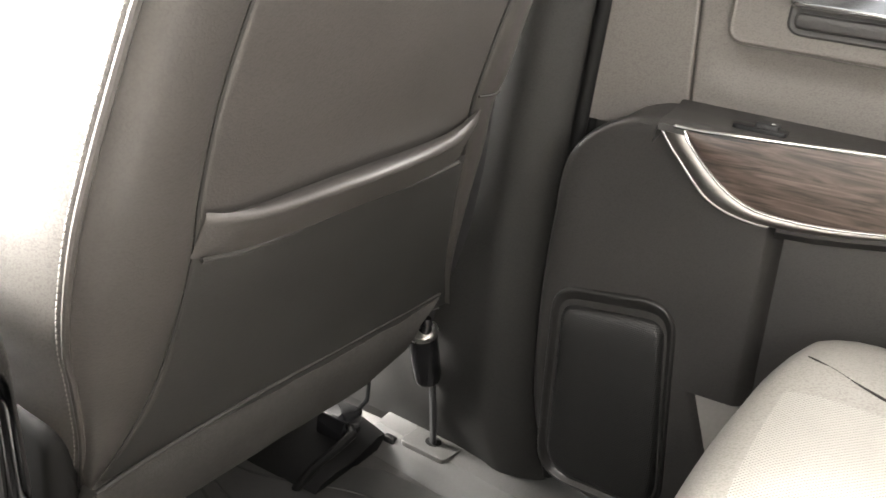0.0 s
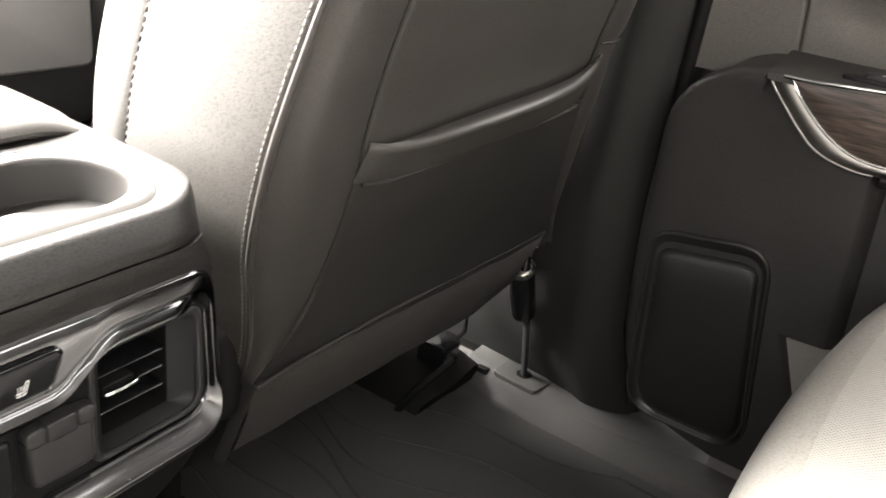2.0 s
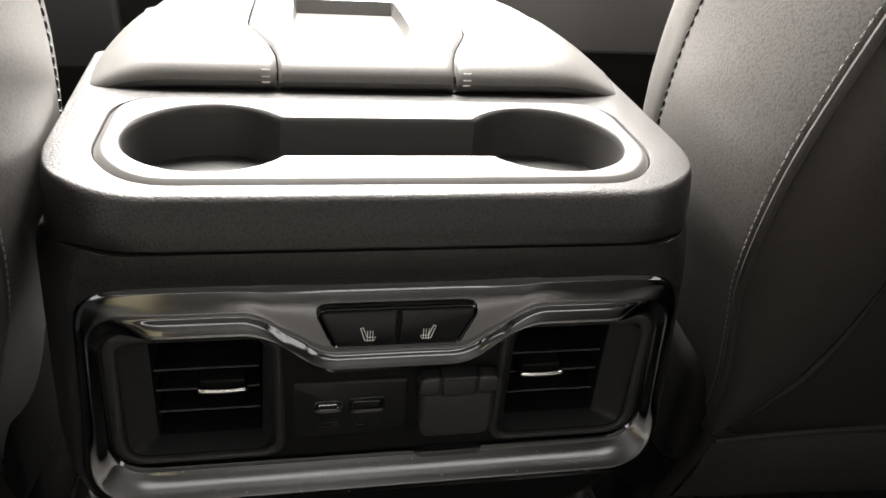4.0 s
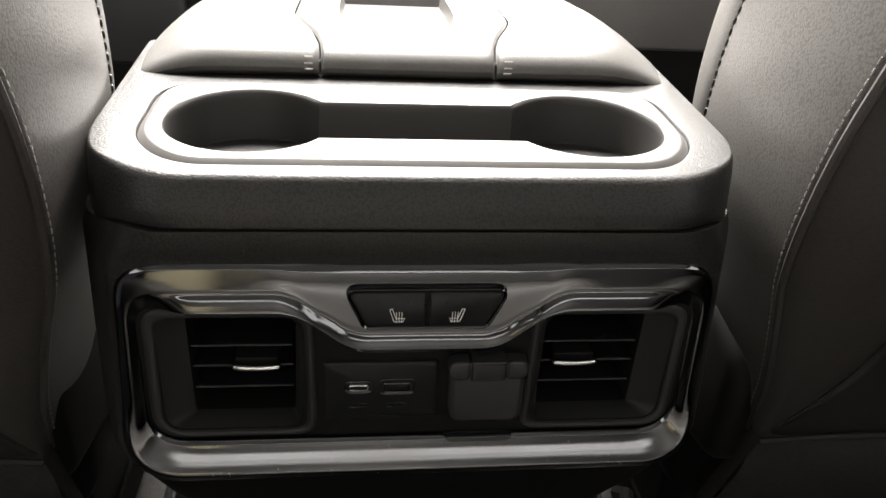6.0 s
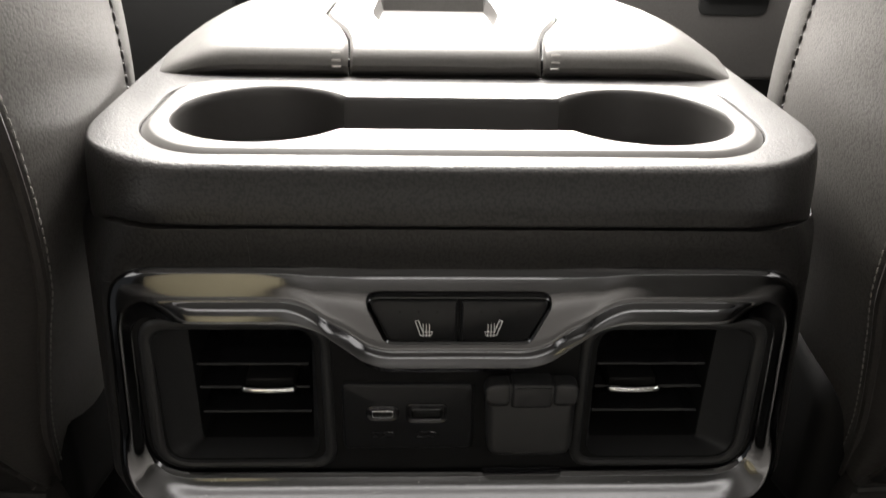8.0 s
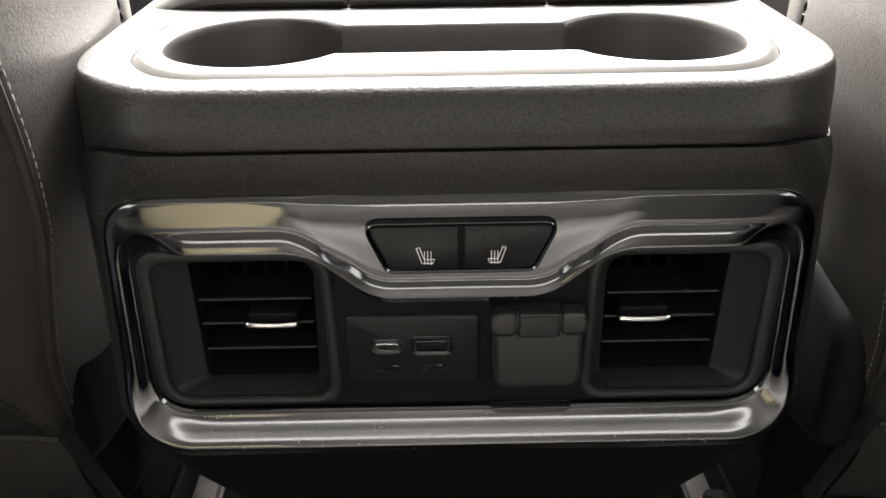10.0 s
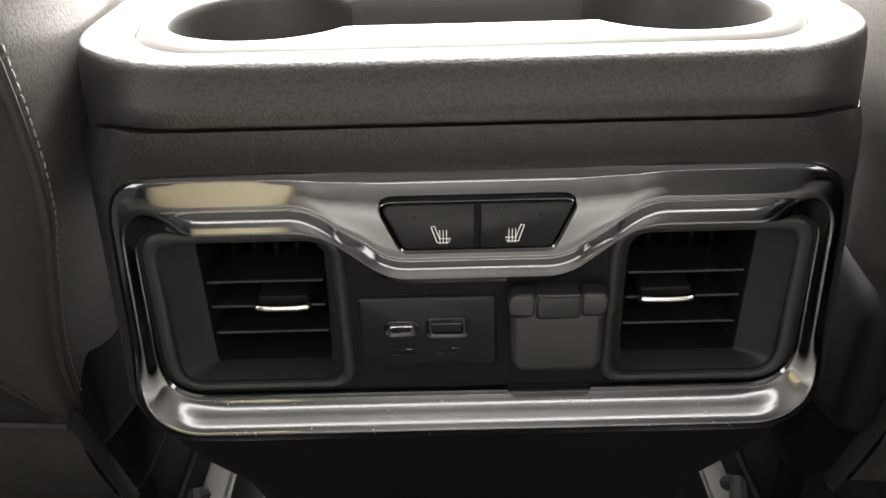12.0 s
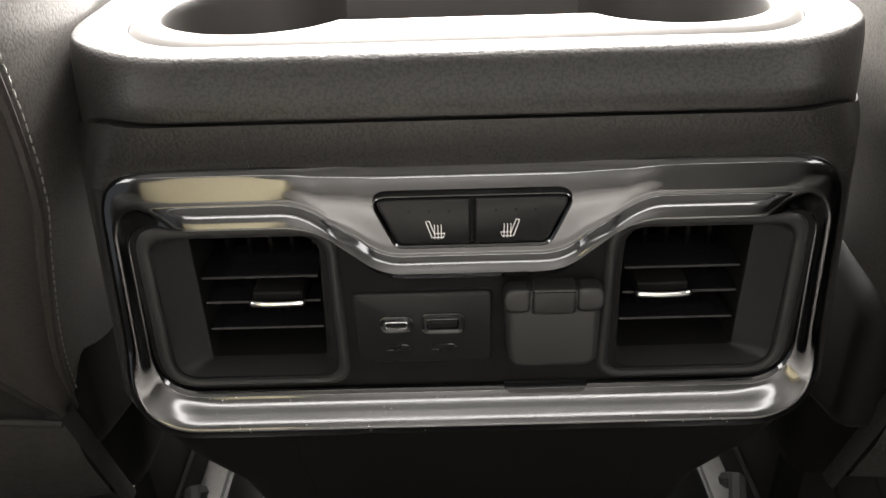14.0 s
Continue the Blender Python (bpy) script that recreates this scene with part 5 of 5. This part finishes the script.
part("speaker_grille", face_to(bm, (-1, 0, 0)), GRILLE, door, "black perforated speaker grille", 60)

# ---- rear bench ----
bench = thing("rear_bench", "light grey leather rear bench with a perforated cushion", "bench", at=(0, -0.6, 0.095))


def bench_front(x):
    return -0.292 - 0.052 * max(0, (abs(x) - 0.33) / 0.36) ** 2


bm = bmesh.new()
rows = []
prof = [(-0.02, 0.24), (0.004, 0.30), (0.006, 0.37), (0.003, 0.41), (-0.006, 0.437), (-0.013, 0.446), (-0.020, 0.453), (-0.032, 0.4585), (-0.050, 0.4628), (-0.070, 0.4645), (-0.12, 0.464), (-0.2, 0.459), (-0.30, 0.452), (-0.45, 0.445)]
for x in [-0.715, -0.71, -0.70, -0.68] + steps(-0.64, 0.64, 60) + [0.66, 0.68, 0.70, 0.71, 0.715]:
    k = max(0, (abs(x) - 0.64) / 0.075)
    rows.append([(x, bench_front(x) + dy * (1 - 0.2 * k), z - 0.035 * k ** 2.4 + 0.022 * max(0, min(1, (abs(x) - 0.36) / 0.22)) + (0.0035 * math.exp(-((abs(x) - 0.585) / 0.05) ** 2) - 0.004 * math.exp(-((abs(x) - 0.52) / 0.004) ** 2) if z > 0.45 else 0)) for dy, z in prof])
insert = bmesh.new()
for a, b in zip(rows, rows[1:]):
    for i in range(len(a) - 1):
        inside = 0.06 < (a[0][0] + b[0][0]) / 2 < 0.54 and i >= 7
        into = insert if inside else bm
        into.faces.new([into.verts.new(p) for p in (a[i], b[i], b[i + 1], a[i + 1])])
for into in (bm, insert):
    bmesh.ops.remove_doubles(into, verts=into.verts, dist=1e-6)
part("cushion", face_to(bm, (0, 0, 1)), CUSH, bench, "light grey leather cushion", 60)
part("perforated_insert", face_to(insert, (0, 0, 1)), PERF, bench, "perforated light grey leather insert", 60)
bm = bmesh.new()
seam = [(0.568 + 0.095 * s, -0.386 - 0.030 * s + 0.006 * math.sin(3 * s), 0.4885 - 0.004 * s * s) for s in steps(0, 1, 12)]
stitches(bm, [(x, y + 0.004, z) for x, y, z in seam], 0.0055, 0.0038, 0.0007)
stitches(bm, [(x, y - 0.005, z) for x, y, z in seam], 0.0055, 0.0038, 0.0007)
tagged(part("stitching", bm, THREAD, bench, "grey double stitching"), kind="stuff")
bm = bmesh.new()
tube(bm, [(x, y, z - 0.0012) for x, y, z in seam], 0.0012, 6)
part("seam", bm, SEAMT, bench)
bm = bmesh.new()
tube(bm, [(0.598, -0.350, 0.4835), (0.592, -0.356, 0.4850), (0.578, -0.371, 0.4872), (0.566, -0.386, 0.4872), (0.556, -0.405, 0.4870), (0.545, -0.435, 0.4855)], [0.0005, 0.0011, 0.0014, 0.0015, 0.0013, 0.0010], 6)
part("seam", bm, SEAMT, bench)
# backrest stays out of view; its dark tone limits fill on the console
bm = bmesh.new()
box(bm, (-0.72, -0.93, 0.40), (0.72, -0.76, 0.98), 0.06)
part("backrest", bm, BACKR, bench, "unseen leather backrest, darkened to cut bounce onto the console")
bm = bmesh.new()
box(bm, (-0.68, -0.74, 0.095), (0.68, -0.34, 0.30), 0.02)
part("bench_base", bm, BLACK, bench)

# unseen cream block, added so the chrome surround mirrors a warm patch
reflected_card = thing("reflected_card", "cream card box added out of view for its warm reflection in the chrome", "box", at=(-0.31, -0.68, 0.46))
bm = bmesh.new()
box(bm, (-0.42, -0.75, 0.452), (-0.20, -0.60, 0.665), 0.003)
part("reflected_card_body", bm, CARD, reflected_card)
bm = bmesh.new()
plate(bm, rpoly([(-0.418, -0.748), (-0.202, -0.748), (-0.202, -0.676), (-0.418, -0.676)], 0.002, 2), on_top, 0.667, 0.663, 0.0006)
part("flap", bm, CARD, reflected_card)

# ---- dashboard ----
dash = thing("dashboard", "dark grey dashboard with glove box and control strip", "dashboard", at=(0, 1.0, 0.3))
bm = bmesh.new()
rows = []
for x in steps(-0.80, 0.80, 40):
    rows.append([(x, y, z) for y, z in ((1.0, 0.25), (0.93, 0.30), (0.875, 0.40), (0.858, 0.47), (0.853, 0.55), (0.850, 0.66), (0.856, 0.70), (0.88, 0.735), (0.95, 0.765), (1.1, 0.785), (1.45, 0.80))])
grid(bm, rows)
part("main_panel", face_to(bm, (0, -1, 0.2)), BLACK, dash)
bm = bmesh.new()
plate(bm, rpoly([(-0.165, 0.30), (0.155, 0.30), (0.165, 0.72), (-0.175, 0.72)], 0.02, 5), on_face, 0.838, 0.90, 0.006)
part("radio_panel", bm, SMOOTH, dash, "black radio panel")
for a, b in ((0.150, 0.166), (-0.178, -0.166)):
    bm = bmesh.new()
    plate(bm, rpoly([(a, 0.30), (b, 0.30), (b + 0.002, 0.70), (a + 0.002, 0.70)], 0.004, 4), on_face, 0.832, 0.88, 0.004)
    part("silver_trim", bm, SATIN, dash, "satin silver trim beside the radio")
bm = bmesh.new()
plate(bm, rpoly([(-0.120, 0.497), (-0.06, 0.497), (-0.06, 0.512), (-0.120, 0.512)], 0.003, 4), on_face, 0.834, 0.845, 0.002)
part("socket_cover", bm, SOFT, dash)
bm = bmesh.new()
plate(bm, rpoly([(0.075, 0.497), (0.135, 0.497), (0.135, 0.512), (0.075, 0.512)], 0.003, 4), on_face, 0.834, 0.845, 0.002)
part("socket_cover", bm, PALE, dash, "grey socket cover")
bm = bmesh.new()
plate(bm, rpoly([(-0.150, 0.5185), (0.142, 0.5185), (0.146, 0.5480), (-0.146, 0.5480)], 0.008, 5), on_face, 0.822, 0.845, 0.004)
strip = part("control_strip", bm, GLOSSB, dash, "gloss black control strip with toggle switches")
bm = bmesh.new()
plate(bm, rpoly([(-0.143, 0.5245), (0.138, 0.5245), (0.138, 0.5275), (-0.143, 0.5275)], 0.0012, 3), on_face, 0.8195, 0.824, 0.001)
part("chrome_line", bm, BRIGHT, strip, "bright chrome line along the switches")
for i in range(6):
    x = -0.112 + 0.045 * i
    bm = bmesh.new()
    plate(bm, rpoly([(x - 0.019, 0.529), (x + 0.019, 0.529), (x + 0.019, 0.5440), (x - 0.019, 0.5440)], 0.003, 4), on_face, 0.8195, 0.824, 0.0015)
    part("toggle_switch", bm, SMOOTH, strip)
    bm = bmesh.new()
    plate(bm, rpoly([(x - 0.0032, 0.5345), (x + 0.0032, 0.5345), (x + 0.0032, 0.5385), (x - 0.0032, 0.5385)], 0.001, 3), on_face, 0.8190, 0.8200, 0.0003)
    part("switch_mark", bm, RED if i == 2 else GREYP, strip, "lit red warning mark" if i == 2 else "")
bm = bmesh.new()
plate(bm, rpoly([(-0.073, 0.5240), (-0.063, 0.5240), (-0.063, 0.5290), (-0.073, 0.5290)], 0.001, 3), on_face, 0.8188, 0.822, 0.0004)
part("amber_lamp", bm, ORANGE, strip, "small amber lamp")
for s in (-1, 1):
    bm = bmesh.new()
    a, b = (-0.135, -0.060) if s < 0 else (0.058, 0.135)
    plate(bm, rpoly([(a, 0.556), (b, 0.556), (b + 0.004, 0.585), (a - 0.004, 0.585)], 0.01, 5), on_face, 0.824, 0.845, 0.004)
    cl = part("climate_panel", bm, SMOOTH, dash, "black climate control panel")
    for i in range(5):
        x = a + 0.008 + (b - a - 0.016) * i / 4
        bm = bmesh.new()
        plate(bm, rpoly([(x - 0.005, 0.5605), (x + 0.005, 0.5605), (x + 0.005, 0.5655), (x - 0.005, 0.5655)], 0.001, 3), on_face, 0.8225, 0.8255, 0.0006)
        part("button", bm, GREYP, cl)
bm = bmesh.new()
disc(bm, (-0.207, 0.533), "y", 0.033, 0.835, 0.87, 0.006, 32)
pod = part("start_pod", bm, SOFT, dash, "round start button housing")
bm = bmesh.new()
rows = [[(-0.207 + r * math.cos(2 * math.pi * j / 32), y, 0.533 + r * math.sin(2 * math.pi * j / 32)) for j in range(32)] for r, y in ((0.0205, 0.836), (0.0200, 0.831), (0.0185, 0.829), (0.0165, 0.830), (0.0155, 0.834))]
grid(bm, rows, True)
part("chrome_ring", face_to(bm, (0, -1, 0)), BRIGHT, pod, "chrome ring", 60)
bm = bmesh.new()
disc(bm, (-0.207, 0.533), "y", 0.0152, 0.8325, 0.838, 0.001, 28)
part("start_button", bm, GLOSSB, pod, "gloss black start button")
bm = bmesh.new()
plate(bm, rpoly([(-0.2065, 0.5235), (-0.1985, 0.5235), (-0.1985, 0.5270), (-0.2065, 0.5270)], 0.001, 3), on_face, 0.8318, 0.834, 0.0004)
part("green_lamp", bm, GREEN, pod, "small green lamp")
bm = bmesh.new()
plate(bm, rpoly([(0.2265, 0.40), (0.64, 0.40), (0.64, 0.64), (0.2265, 0.64)], 0.02, 6), on_face, 0.846, 0.88, 0.006)
glove = part("glove_box", bm, DOORP, dash, "dark grey glove box door")
bm = bmesh.new()
plate(bm, rpoly([(0.372, 0.490), (0.468, 0.490), (0.470, 0.566), (0.370, 0.566)], [0.014, 0.014, 0.006, 0.006], 6), on_face, 0.8445, 0.86, 0.001)
part("latch_recess", bm, BLACK, glove)
bm = bmesh.new()
plate(bm, rpoly([(0.376, 0.517), (0.464, 0.517), (0.465, 0.562), (0.375, 0.562)], 0.005, 5), on_face, 0.838, 0.85, 0.003)
part("latch", bm, SOFT, glove, "grey glove box latch")
bm = bmesh.new()
disc(bm, (0.418, 0.541), "y", 0.0115, 0.8365, 0.845, 0.001, 24)
part("lock_cylinder", bm, STEEL, glove, "steel lock cylinder")
for a, b in ((-0.79, -0.26), (0.172, 0.222)):
    bm = bmesh.new()
    plate(bm, rpoly([(a, 0.36), (b, 0.36), (b, 0.62), (a, 0.62)], 0.012, 5), on_face, 0.842, 0.88, 0.006)
    part("knee_panel", bm, BLACK if a < 0 else PLASTIC, dash)
